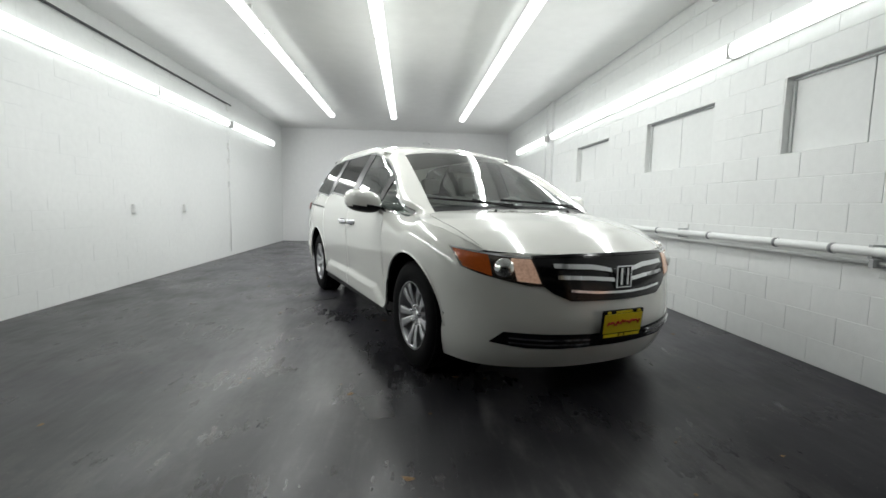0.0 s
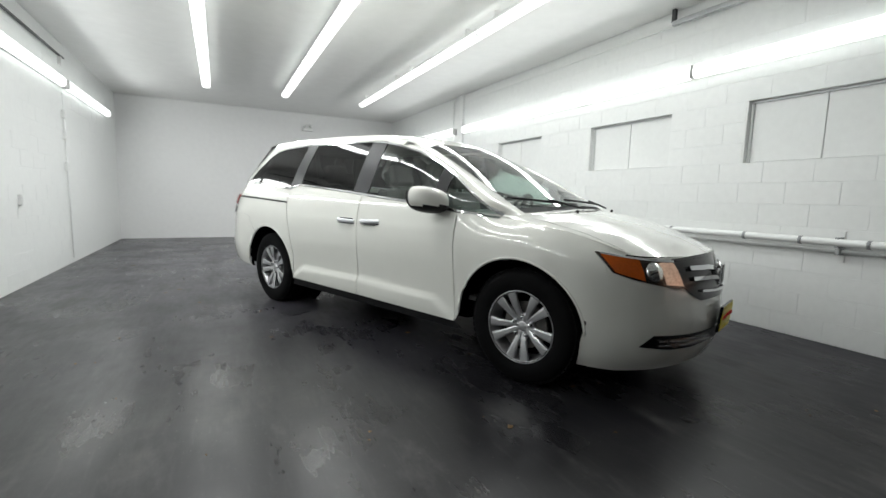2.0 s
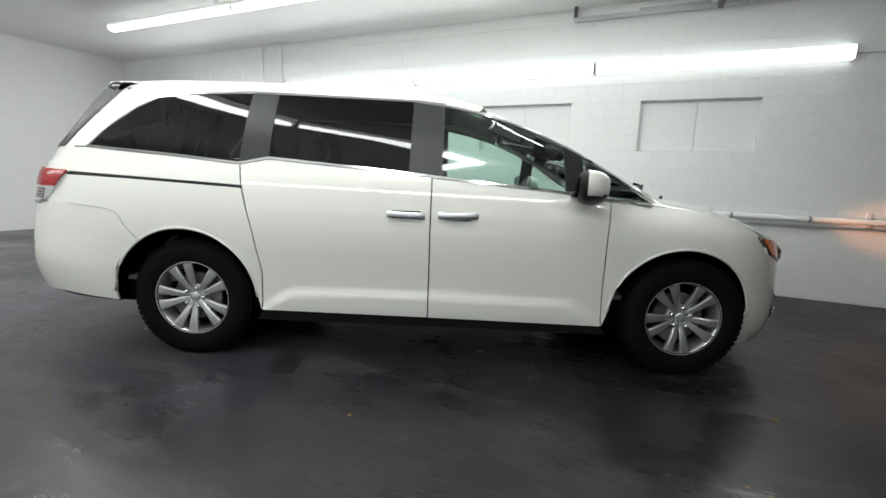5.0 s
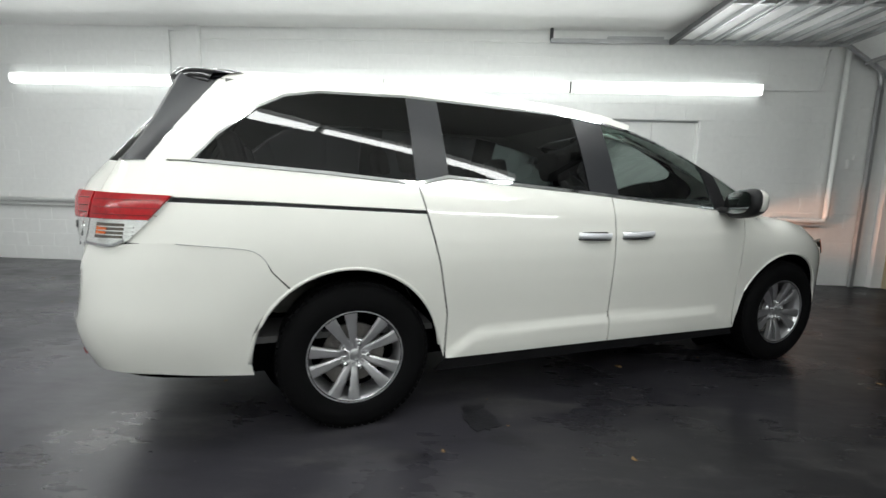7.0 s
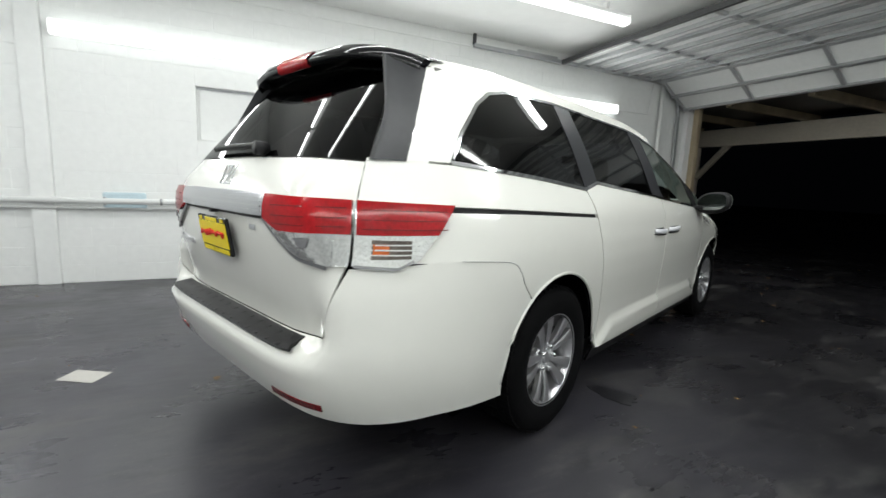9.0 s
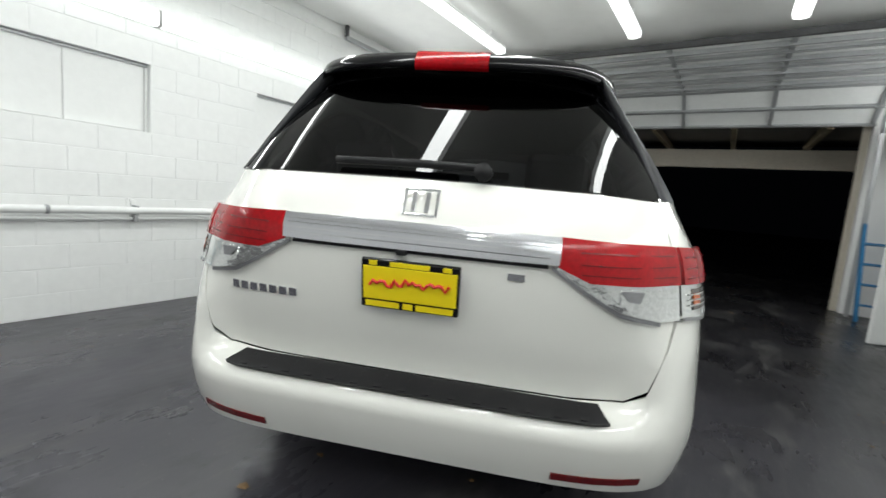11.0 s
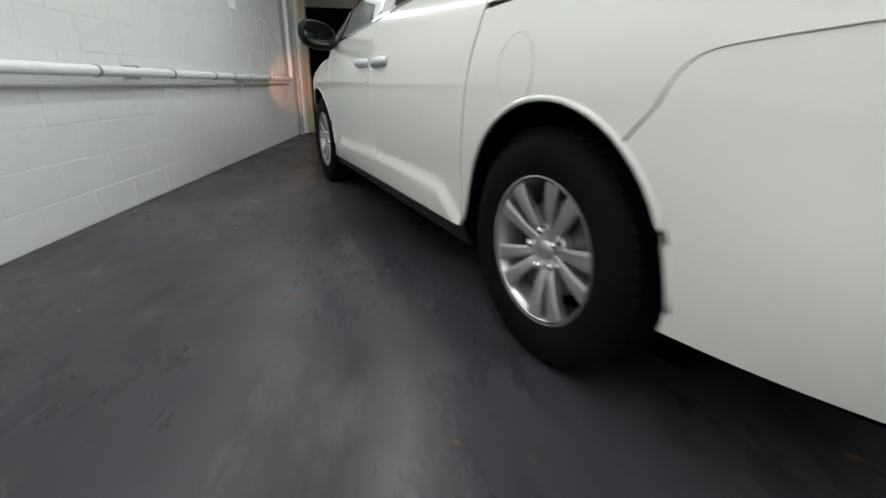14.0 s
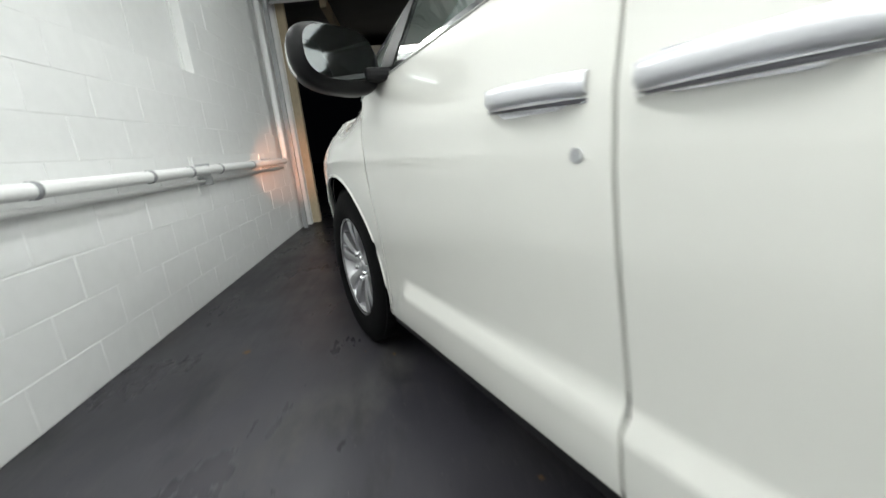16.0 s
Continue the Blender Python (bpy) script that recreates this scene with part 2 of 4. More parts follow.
def bent(points, r=.06, n=5):
    """The points of a line with its corners rounded."""
    pts = [Vector(p) for p in points]
    out = [pts[0]]
    for a, b, c in zip(pts, pts[1:], pts[2:]):
        p, q = b + (a - b).normalized() * r, b + (c - b).normalized() * r
        out += [(1 - t) ** 2 * p + 2 * t * (1 - t) * b + t * t * q for t in np.linspace(0, 1, n)]
    return out + [pts[-1]]


def lathe(bm, profile, sides=48, closed=False):
    """Turns (radius, y) pairs round the y axis."""
    rings = [[bm.verts.new((r * math.cos(2 * math.pi * j / sides), y, r * math.sin(2 * math.pi * j / sides))) for j in range(sides)] for r, y in profile]
    pairs = list(zip(rings, rings[1:])) + ([(rings[-1], rings[0])] if closed else [])
    for r, q in pairs:
        for j in range(sides):
            bm.faces.new((r[j], r[(j + 1) % sides], q[(j + 1) % sides], q[j]))
    return bm


# ---- the wash bay: structure ----
EAST, WEST, NORTH, SOUTH, TOP = 2.60, -3.94, 8.30, -4.95, 3.24
COURSE, BLOCK = .1945, .40
WINDOWS = [(-2.555, -1.362), (-.565, .63), (1.66, 2.84)]      # y spans on the east wall
SILL, HEAD = 8 * COURSE, 11 * COURSE

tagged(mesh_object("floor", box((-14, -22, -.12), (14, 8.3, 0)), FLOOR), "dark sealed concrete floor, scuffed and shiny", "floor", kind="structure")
tagged(mesh_object("ceiling", box((WEST - .2, SOUTH, TOP), (EAST + .2, NORTH + .2, TOP + .15)), CEIL), "plain white painted ceiling", "ceiling", kind="structure")
tagged(mesh_object("wall_north", box((WEST - .2, NORTH, 0), (EAST + .2, NORTH + .2, TOP)), PLASTER), "smooth white painted end wall", "wall", kind="structure")


def wall_east():
    bm = bmesh.new()
    cuts = [SOUTH] + [v for w in WINDOWS for v in w] + [NORTH]
    x0, x1 = EAST + .0026, EAST + .2
    for i in range(0, len(cuts), 2):
        add_box(bm, (x0, cuts[i], 0), (x1, cuts[i + 1], TOP))
    for a, b in WINDOWS:
        add_box(bm, (x0, a, 0), (x1, b, SILL))
        add_box(bm, (x0, a, HEAD), (x1, b, TOP))
    return tagged(mesh_object("wall_east", bm, WALL), "white painted concrete block wall with blocked windows", "wall", kind="structure")


def wall_west():
    bm = bmesh.new()
    x0, x1 = WEST - .2, WEST - .0008
    add_box(bm, (x0, SOUTH, 0), (x1, -3.32, TOP))
    add_box(bm, (x0, -2.54, 0), (x1, NORTH, TOP))
    add_box(bm, (x0, -3.32, 2.08), (x1, -2.54, TOP))
    return tagged(mesh_object("wall_west", bm, WALL), "white painted concrete block wall with a side doorway", "wall", kind="structure")


def wall_south():
    bm = bmesh.new()
    add_box(bm, (WEST - .2, SOUTH - .2, 0), (-3.30, SOUTH, TOP))
    add_box(bm, (2.52, SOUTH - .2, 0), (EAST + .2, SOUTH, TOP))
    add_box(bm, (-3.30, SOUTH - .2, 2.80), (2.52, SOUTH, TOP + .15))
    return tagged(mesh_object("wall_south", bm, PLASTER), "white wall round the wide garage opening", "wall", kind="structure")


east, west = wall_east(), wall_west()
wall_south()

# painted-over window boards
for a, b in WINDOWS:
    bm = box((EAST + .085, a - .01, SILL - .01), (EAST + .11, b + .01, HEAD + .01))
    wn = tagged(mesh_object("window_1", bm, BOARD), "window opening closed with white painted boards", "window", kind="structure")
    mid = (a + b) / 2
    for p, q in ((a + .025, mid - .004), (mid + .004, b - .025)):
        part("board", box((EAST + .072, p, SILL + .012), (EAST + .086, q, HEAD - .02), .003), BOARD, wn)
    part("head_trim", box((EAST + .055, a, HEAD - .022), (EAST + .086, b, HEAD - .002), .003), GALV, wn, "grey metal trim under the lintel")
    for p, q in ((a + .001, a + .022), (b - .022, b - .001)):
        part("side_trim", box((EAST + .058, p, SILL + .001), (EAST + .086, q, HEAD - .024), .003), BOARD, wn)

# pilaster, coves and trims
tagged(mesh_object("pilaster", box((EAST - .045, 4.12, 0), (EAST + .02, 4.31, TOP - .002), .006), WALL), "narrow white painted wall pier", "pier", kind="structure")
tagged(mesh_object("trim", box((EAST - .018, SOUTH + .02, TOP - .16), (EAST + .004, 4.10, TOP - .145), .002), BOARD), "thin white trim line under the ceiling", "trim", kind="structure")
tagged(mesh_object("trim", box((WEST + .004, NORTH - .03, TOP - .03), (EAST - .05, NORTH - .002, TOP - .004), .004), BOARD), "thin trim along the end wall's top", "trim", kind="structure")


# ---- lamps ----
def lamp_fixture(length, wall=False):
    """A strip lamp: enamel tray, two lit wrap-round diffusers, end caps. Its run is along y, its mount at z = 0."""
    root = new("strip_lamp")
    part("tray", box((-.06, -length / 2, -.045), (.06, length / 2, 0), .006), FIXTURE, root)
    half = length / 2 - .012
    for a, b in ((-half, -.008), (.008, half)):
        bm = bmesh.new()
        ring = []
        for y in (a, b):
            ring.append([bm.verts.new((.072 * math.cos(t), y, -.045 - .062 * math.sin(t) ** .8)) for t in np.linspace(0, math.pi, 11)])
        for i in range(10):
            bm.faces.new((ring[0][i], ring[0][i + 1], ring[1][i + 1], ring[1][i]))
        for r in ring:
            bm.faces.new(r)
        part("diffuser", bm, TUBE, root, "lit white wrap-round diffuser", smooth=True)
    for y in (-length / 2, length / 2 - .01):
        part("end_cap", box((-.068, y, -.10), (.068, y + .01, 0), .004), FIXTURE, root)
    return root


CEIL_LABEL = "long fluorescent strip lamp, lit, on the ceiling"
WALL_LABEL = "long fluorescent strip lamp, lit, on the block wall"
for x in CEILING_ROWS:
    for i in range(3):
        lamp = lamp_fixture(2.43)
        lamp.matrix_basis = pose(x, 4.47 - 2.44 * i, TOP - .085)
        tagged(lamp, CEIL_LABEL, "strip lamp", "ceiling strip lamps")
        for dy in (-.9, .9):
            part("hanger", box((-.03, dy - .02, 0), (.03, dy + .02, .086)), FIXTURE, lamp)
for y, ln in EAST_LAMPS:
    lamp = lamp_fixture(ln)
    lamp.matrix_basis = Matrix.Translation((EAST - .002, y, 2.545)) @ Euler((0, radians(90), 0)).to_matrix().to_4x4() @ Matrix.Translation((0.02, 0, 0))
    tagged(lamp, WALL_LABEL, "strip lamp", "wall strip lamps")
for y, ln in WEST_LAMPS:
    lamp = lamp_fixture(ln)
    lamp.matrix_basis = Matrix.Translation((WEST + .002, y, 2.66)) @ Euler((0, radians(-90), 0)).to_matrix().to_4x4() @ Matrix.Translation((-.02, 0, 0))
    tagged(lamp, WALL_LABEL, "strip lamp", "wall strip lamps")


# ---- pipes and conduits ----
def pipe_run(name, pts, r, label, mat=PIPE, clamps=(), marks=(), round_by=.07):
    bm = tube(bmesh.new(), bent(pts, round_by) if len(pts) > 2 else [Vector(p) for p in pts], r, 14)
    ob = tagged(mesh_object(name, bm, mat, smooth=True), label, "pipe")
    for y, z in clamps:
        part("clamp", box((EAST - .10, y - .014, z - r - .012), (EAST + .003, y + .014, z + r + .012), .004), GALV, ob, "grey metal pipe clamp")
        part("clamp_plate", box((EAST - .012, y - .02, z - .09), (EAST + .004, y + .02, z + .09), .003), PIPE, ob)
    for y in marks:
        bm = tube(bmesh.new(), [(pts[0][0], y - .012, pts[0][2]), (pts[0][0], y + .012, pts[0][2])], r * 1.12, 14)
        part("coupling", bm, PIPE_MARK, ob, "bare metal pipe coupling", smooth=True)
    return ob


pipe_run("water_pipe", [(EAST - .085, 8.25, .868), (EAST - .085, -4.24, .868), (EAST - .085, -4.24, 3.17)], .032, "thick white painted pipe along the block wall",
         clamps=[(y, .868) for y in (-3.6, -2.2, -.3, 1.8, 3.7, 5.8)], marks=(-3.1, -2.4, -1.95, -1.5, -.75, .1, 1.1, 2.4, 3.2, 5.0))
pipe_run("thin_pipe", [(EAST - .05, 8.25, .795), (EAST - .05, -4.20, .795)], .014, "thin white painted pipe under the thick one", clamps=[(-2.21, .795), (1.81, .795)])
pipe_run("conduit", [(EAST - .02, 4.55, TOP - .05), (EAST - .02, 4.55, 1.35)], .010, "thin white conduit down to a wall socket")
pipe_run("conduit", [(EAST - .02, 4.55, TOP - .06), (EAST - .02, 4.34, TOP - .06)], .010, "short thin white conduit beside the pier")
pipe_run("conduit", [(EAST - .02, -3.22, 2.53), (EAST - .02, -4.0, 2.53), (EAST - .02, -4.06, TOP - .2)], .010, "thin white conduit from the wall lamp")
pipe_run("conduit", [(WEST + .025, -4.4, 3.02), (WEST + .025, 4.65, 3.02)], .016, "long thin conduit above the wall lamps", DARK_STEEL)
pipe_run("conduit", [(WEST + .02, 4.52, 2.5), (WEST + .02, 4.52, .08)], .008, "thin white conduit down the block wall")


def socket(x, y, z, face, label="small white wall socket box"):
    s = 1 if face > 0 else -1
    lo, hi = sorted((x, x + s * .04))
    ob = new("socket_box")
    part("box", box((lo, y - .04, z - .06), (hi, y + .04, z + .06), .005), FIXTURE, ob)
    lo, hi = sorted((x + s * .04, x + s * .045))
    part("cover", box((lo, y - .032, z - .05), (hi, y + .032, z + .05), .002), PIPE, ob)
    return tagged(ob, label, "socket")


for y, z in ((4.55, 1.30), (-4.5, 1.62)):
    socket(EAST + .001, y, z, -1)
for y, z in ((2.72, .985), (1.42, .985), (4.52, 2.2), (4.52, 1.9), (4.52, 1.45), (4.52, 2.95)):
    socket(WEST - .001, y, z, 1, "small socket box on the white wall")
ob = new("emergency_lamp")
part("case", box((.07, NORTH - .07, 2.78), (.33, NORTH + .001, 2.87), .01), FIXTURE, ob)
for x in (.12, .28):
    bm = bmesh.new()
    bmesh.ops.create_uvsphere(bm, u_segments=14, v_segments=8, radius=.045, matrix=Matrix.Translation((x, NORTH - .07, 2.90)))
    part("lamp_head", bm, BOARD, ob, smooth=True)
tagged(ob, "small white twin-head emergency lamp on the end wall", "lamp")
bm = box((EAST - .09, 3.34, .80), (EAST - .045, 3.72, .96), .02)
tagged(mesh_object("cloth", bm, material("pale_blue_cloth", (.55, .68, .74), .8, vary=.15, scale=14, bump=.5, bump_scale=40)), "pale blue cloth tucked behind the wall pipe", "cloth")

# ---- garage door, open under the ceiling ----
DOOR_W, DOOR_E = -3.28, 2.50


def door_section(m, depth=.52):
    """One steel section: skin, rails and stiles; it runs along x, its depth along local y."""
    ob = new("section")
    part("skin", box((DOOR_W, 0, 0), (DOOR_E, depth - .008, .012), .003, m), DOOR_PANEL, ob)
    for y in (.005, depth - .05):
        part("rail", box((DOOR_W, y, -.035), (DOOR_E, y + .035, 0), .003, m), GALV, ob, "galvanised rail")
    for i in range(6):
        x = DOOR_W + .02 + i * (DOOR_E - DOOR_W - .09) / 5
        part("stile", box((x, .042, -.03), (x + .05, depth - .052, 0), .003, m), GALV, ob, "galvanised stile")
    part("strut", box((DOOR_W, depth * .5 - .02, -.05), (DOOR_E, depth * .5 + .02, -.001), .004, m), GALV, ob)
    return ob


garage_door = new("garage_door")
y, z = -2.03, 3.09
for i in range(4):
    sec = door_section(pose(0, y, z, 180 - 0, 0, 0) @ Matrix.Diagonal((1, 1, -1, 1)))
    sec.parent = garage_door
    y -= .525
sec = door_section(Matrix.Translation((0, y, z)) @ Euler((radians(180 + 33), 0, 0)).to_matrix().to_4x4() @ Matrix.Diagonal((1, 1, -1, 1)), .78)
sec.parent = garage_door
part("top_strut", box((DOOR_W, -2.06, 3.045), (DOOR_E, -2.01, 3.11), .004), DARK_STEEL, garage_door, "dark steel strut along the edge")
tagged(garage_door, "white steel sectional garage door, rolled up under the ceiling", "garage door")
for x in (2.535, -3.345):
    tr = new("door_track")
    part("horizontal_rail", box((x - .025, -4.15, 3.065), (x + .025, -.53, 3.115), .008), GALV, tr)
    arcp = [Vector((x, -4.15 - .55 * math.sin(a), 3.09 - .55 * (1 - math.cos(a)))) for a in np.linspace(0, math.pi / 2, 9)]
    part("curve", tube(bmesh.new(), arcp, .026, 8), GALV, tr, smooth=True)
    part("vertical_rail", box((x - .025, -4.725, 0), (x + .025, -4.675, 2.545), .008), GALV, tr)
    part("hanger", box((x - .02, -.56, 3.10), (x + .02, -.52, TOP + .001), .004), DARK_STEEL, tr, "dark steel hanger")
    part("brace", box((x - .018, -1.95, 3.118), (x + .018, -1.25, 3.148), .003), GALV, tr)
    tagged(tr, "galvanised steel track of the garage door", "track")
tagged(mesh_object("door_jamb", box((2.42, SOUTH - .24, 0), (2.56, SOUTH - .14, 2.80), .008), TIMBER), "weathered timber door jamb, scraped", "jamb", kind="structure")
tagged(mesh_object("door_jamb", box((-3.34, SOUTH - .24, 0), (-3.22, SOUTH - .14, 2.80), .008), CREAM), "cream painted timber door jamb", "jamb", kind="structure")
opener = new("wall_heater")
part("case", box((-3.84, -4.86, 2.24), (-3.46, -4.52, 2.60), .02), BLACK_PLASTIC, opener)
for i in range(5):
    part("louvre", box((-3.80, -4.522, 2.29 + i * .06), (-3.50, -4.512, 2.31 + i * .06), .002), DARK_STEEL, opener)
part("bracket", box((-3.882, -4.75, 2.36), (-3.838, -4.65, 2.50)), GALV, opener)
tagged(opener, "black box heater fixed high in the corner", "heater")

# side doorway with its leaf standing open
dw = tagged(mesh_object("door_1", box((WEST - .005, -3.40, 0), (WEST + .02, -3.325, 2.15), .004), BOARD), "white painted side door standing open", "door", kind="structure")
part("door_frame", box((WEST - .005, -2.535, 0), (WEST + .02, -2.46, 2.15), .004), BOARD, dw)
part("door_frame", box((WEST - .005, -3.325, 2.085), (WEST + .02, -2.535, 2.15), .004), BOARD, dw)
leaf = part("door_leaf", box((0, -.02, .01), (.76, .02, 2.06), .004, pose(WEST + .02, -3.27, 0, 0, 0, 24)), BOARD, dw)
bm = bmesh.new()
bmesh.ops.create_uvsphere(bm, u_segments=14, v_segments=8, radius=.03, matrix=pose(WEST + .02, -3.27, 0, 0, 0, 24) @ Matrix.Translation((.69, .06, .98)))
part("door_handle", bm, SATIN_CHROME, leaf, "brushed metal knob", smooth=True)
for z in (.3, 1.05, 1.8):
    part("hinge", box((WEST - .01, -3.322, z), (WEST + .024, -3.30, z + .09), .002), GALV, dw, "steel hinge")
bm = bmesh.new()
add_box(bm, (WEST - 1.6, -4.2, 0), (WEST - 1.5, -1.6, 2.4))
add_box(bm, (WEST - 1.5, -4.2, 0), (WEST - .2, -4.1, 2.4))
add_box(bm, (WEST - 1.5, -1.7, 0), (WEST - .2, -1.6, 2.4))
add_box(bm, (WEST - 1.6, -4.2, 2.4), (WEST - .2, -1.6, 2.5))
tagged(mesh_object("wall_side_room", bm, PLASTER), "plain walls of the small room behind the door", "wall", kind="structure")

lad = new("step_ladder")
for dx in (0, .34):
    part("rail", box((-.02 + dx, -.02, 0), (.02 + dx, .03, 1.35), .005, pose(-3.72, -4.42, 0, 12, 0, 8)), BLUE, lad)
for i in range(4):
    part("tread", box((.0, -.05, .22 + i * .28), (.34, .05, .245 + i * .28), .004, pose(-3.72, -4.42, 0, 12, 0, 8)), BLUE, lad)
part("foot", box((-.03, -.03, 0), (.05, .04, .09), .006, pose(-3.72, -4.42, 0, 12, 0, 8)), YELLOW, lad, "yellow foot")
tagged(lad, "blue folded step ladder leaning in the corner", "ladder")

# ---- outside: dark yard under a lean-to ----
beam = new("lean_to_frame")
part("beam", box((-5.5, -7.6, 2.30), (4.6, -7.45, 2.68), .01), CREAM, beam)
part("post", box((4.1, -7.62, 0), (4.27, -7.43, 2.30), .01), CREAM, beam)
part("post", box((-5.2, -7.62, 0), (-5.03, -7.43, 2.30), .01), CREAM, beam)
part("brace", box((-.05, -.05, 0), (.05, .05, 1.2), .01, pose(4.08, -7.53, 1.60, 0, -43, 0)), CREAM, beam)
for i in range(9):
    part("rafter", box((-5.3 + i * 1.2, -7.9, 2.68), (-5.22 + i * 1.2, SOUTH - .2, 2.82), .006), TIMBER, beam)
part("roof_sheet", box((-5.6, -8.1, 2.822), (4.7, SOUTH - .2, 2.85)), DARK_STEEL, beam)
tagged(beam, "cream timber lean-to with a sheet roof outside", "lean-to")
tagged(mesh_object("ground", box((-40, -60, -.14), (40, -22, -.002)), DIRT), "dark yard ground at night", "ground", kind="structure")
bm = lathe(bmesh.new(), [(.0, 0), (.12, 0), (.14, .33), (.147, .34), (.147, .36), (.13, .35), (.11, .02), (0, .02)], 20)
bk = tagged(mesh_object("bucket", bm, FIXTURE, smooth=True), "white plastic bucket on the dark yard ground", "bucket")
bk.matrix_basis = pose(-.9, -8.9, 0, 90, 0, 0)

# ---- litter on the floor ----
bm = box((-.11, -.07, .001), (.11, .07, .003), 0)
pp = tagged(mesh_object("paper_sheet", bm, PAPER), "pale sheet of paper lying on the floor", "paper")
pp.matrix_basis = pose(-.06, 3.24, 0, 0, 0, 62)
bm = bmesh.new()
ring = [bm.verts.new((.13 * (1 + .6 * noise.noise((math.cos(a) * 2, math.sin(a) * 2, 3))) * math.cos(a), .085 * (1 + .7 * noise.noise((math.cos(a) * 2, math.sin(a) * 2, 9))) * math.sin(a), .003)) for a in np.linspace(0, 2 * math.pi, 26)[:-1]]
f = bm.faces.new(ring)
for g in bmesh.ops.extrude_face_region(bm, geom=[f])["geom"]:
    if isinstance(g, bmesh.types.BMVert):
        g.co.z += .003
bmesh.ops.recalc_face_normals(bm, faces=bm.faces[:])
ob = tagged(mesh_object("oil_patch", bm, material("old_oil", (.020, .020, .023), .36, vary=.5, scale=40, bump=.4, bump_scale=60)), "black sticky patch on the concrete floor", "stain")
ob.matrix_basis = pose(-1.30, .42, -.001, 0, 0, 20)
bm = bmesh.new()
rng = random.Random(5)
for i in range(240):
    x, y = rng.uniform(-3.6, 2.4), rng.uniform(-8.5, 7.5)
    r, a = rng.choice((.006, .009, .012, .022)) * rng.uniform(.6, 1.3), rng.uniform(0, 6.28)
    vs = [bm.verts.new((x + r * rng.uniform(.5, 1.4) * math.cos(a + k * 1.05), y + r * rng.uniform(.3, 1.2) * math.sin(a + k * 1.05), rng.uniform(.001, .004))) for k in range(6)]
    top = bm.verts.new((x, y, rng.uniform(.004, .009)))
    for k in range(6):
        bm.faces.new((vs[k], vs[(k + 1) % 6], top))
tagged(mesh_object("floor_litter", bm, LEAF), "scattered grit and dry leaf bits on the floor", "litter", kind="stuff")

# ---- shape of the minivan's skin, in its own axes: x forward, y left, z up from the floor ----
def table(pairs):
    xs, ys = [p[0] for p in pairs], [p[1] for p in pairs]
    return lambda v: float(np.interp(v, xs, ys))


half_width = table([(.15, .88), (.20, .925), (.27, .95), (.34, .962), (.47, .967), (.55, .972), (.7, .986), (.82, .992), (.92, .988), (.98, .978), (1.03, .970), (1.08, .957), (1.13, .935), (1.17, .912), (1.2, .895), (1.3, .852), (1.4, .805), (1.5, .75), (1.56, .715), (1.6, .692), (1.64, .668), (1.7, .628), (1.8, .53)])
nose = table([(.15, 2.33), (.20, 2.37), (.28, 2.405), (.36, 2.42), (.46, 2.43), (.56, 2.415), (.66, 2.40), (.76, 2.37), (.83, 2.33), (.90, 2.27), (1.0, 2.14), (1.1, 1.98)])
tail = table([(.15, -2.50), (.22, -2.56), (.30, -2.62), (.40, -2.67), (.50, -2.705), (.58, -2.72), (.608, -2.715), (.622, -2.69), (.636, -2.61), (.66, -2.605), (.80, -2.64), (.95, -2.665), (1.08, -2.67), (1.16, -2.645), (1.22, -2.60), (1.26, -2.565), (1.40, -2.455), (1.55, -2.33), (1.64, -2.25), (1.70, -2.19), (1.8, -2.1)])
tail_round = table([(.15, -2.50), (.22, -2.56), (.30, -2.62), (.40, -2.67), (.50, -2.703), (.58, -2.708), (.68, -2.697), (.80, -2.683), (.95, -2.645), (1.08, -2.625), (1.16, -2.60), (1.22, -2.575), (1.26, -2.565), (1.40, -2.455), (1.55, -2.33), (1.64, -2.25), (1.70, -2.19), (1.8, -2.1)])
screen = table([(.98, 1.67), (1.03, 1.58), (1.08, 1.48), (1.2, 1.245), (1.3, 1.055), (1.4, 0.86), (1.5, 0.645), (1.56, 0.505), (1.62, 0.33), (1.66, 0.17), (1.7, -0.03), (1.8, -0.73)])


def arc(p, q, depth, width, n=400):
    """Arclength along a rounded end from its shoulder to the middle, with the fractions of depth and width there."""
    th = np.linspace(0, math.pi / 2, n) ** 2.2 / (math.pi / 2) ** 1.2
    f, g = np.sin(th) ** (2 / p), np.cos(th) ** (2 / q)
    f[0], g[-1] = 0, 0
    ln = np.concatenate([[0], np.cumsum(np.hypot(np.diff(f * depth), np.diff(g * width)))])
    return ln, f, g


FRONT, REAR, SCREEN = arc(4.2, 1.75, 1.2, .985), arc(4.6, 6.0, 1.48, .985), arc(3.0, 2.3, .75, .85)
U_FRONT, U_REAR, U_SCREEN = 1.2 + FRONT[0][-1], -1.2 - REAR[0][-1], SCREEN[0][-1]


def swell(x, z):
    """Fullness of the rear bumper's corners."""
    return .034 * math.exp(-((z - .50) / .2) ** 2) * min(1, max(0, (-1.75 - x) / .4))


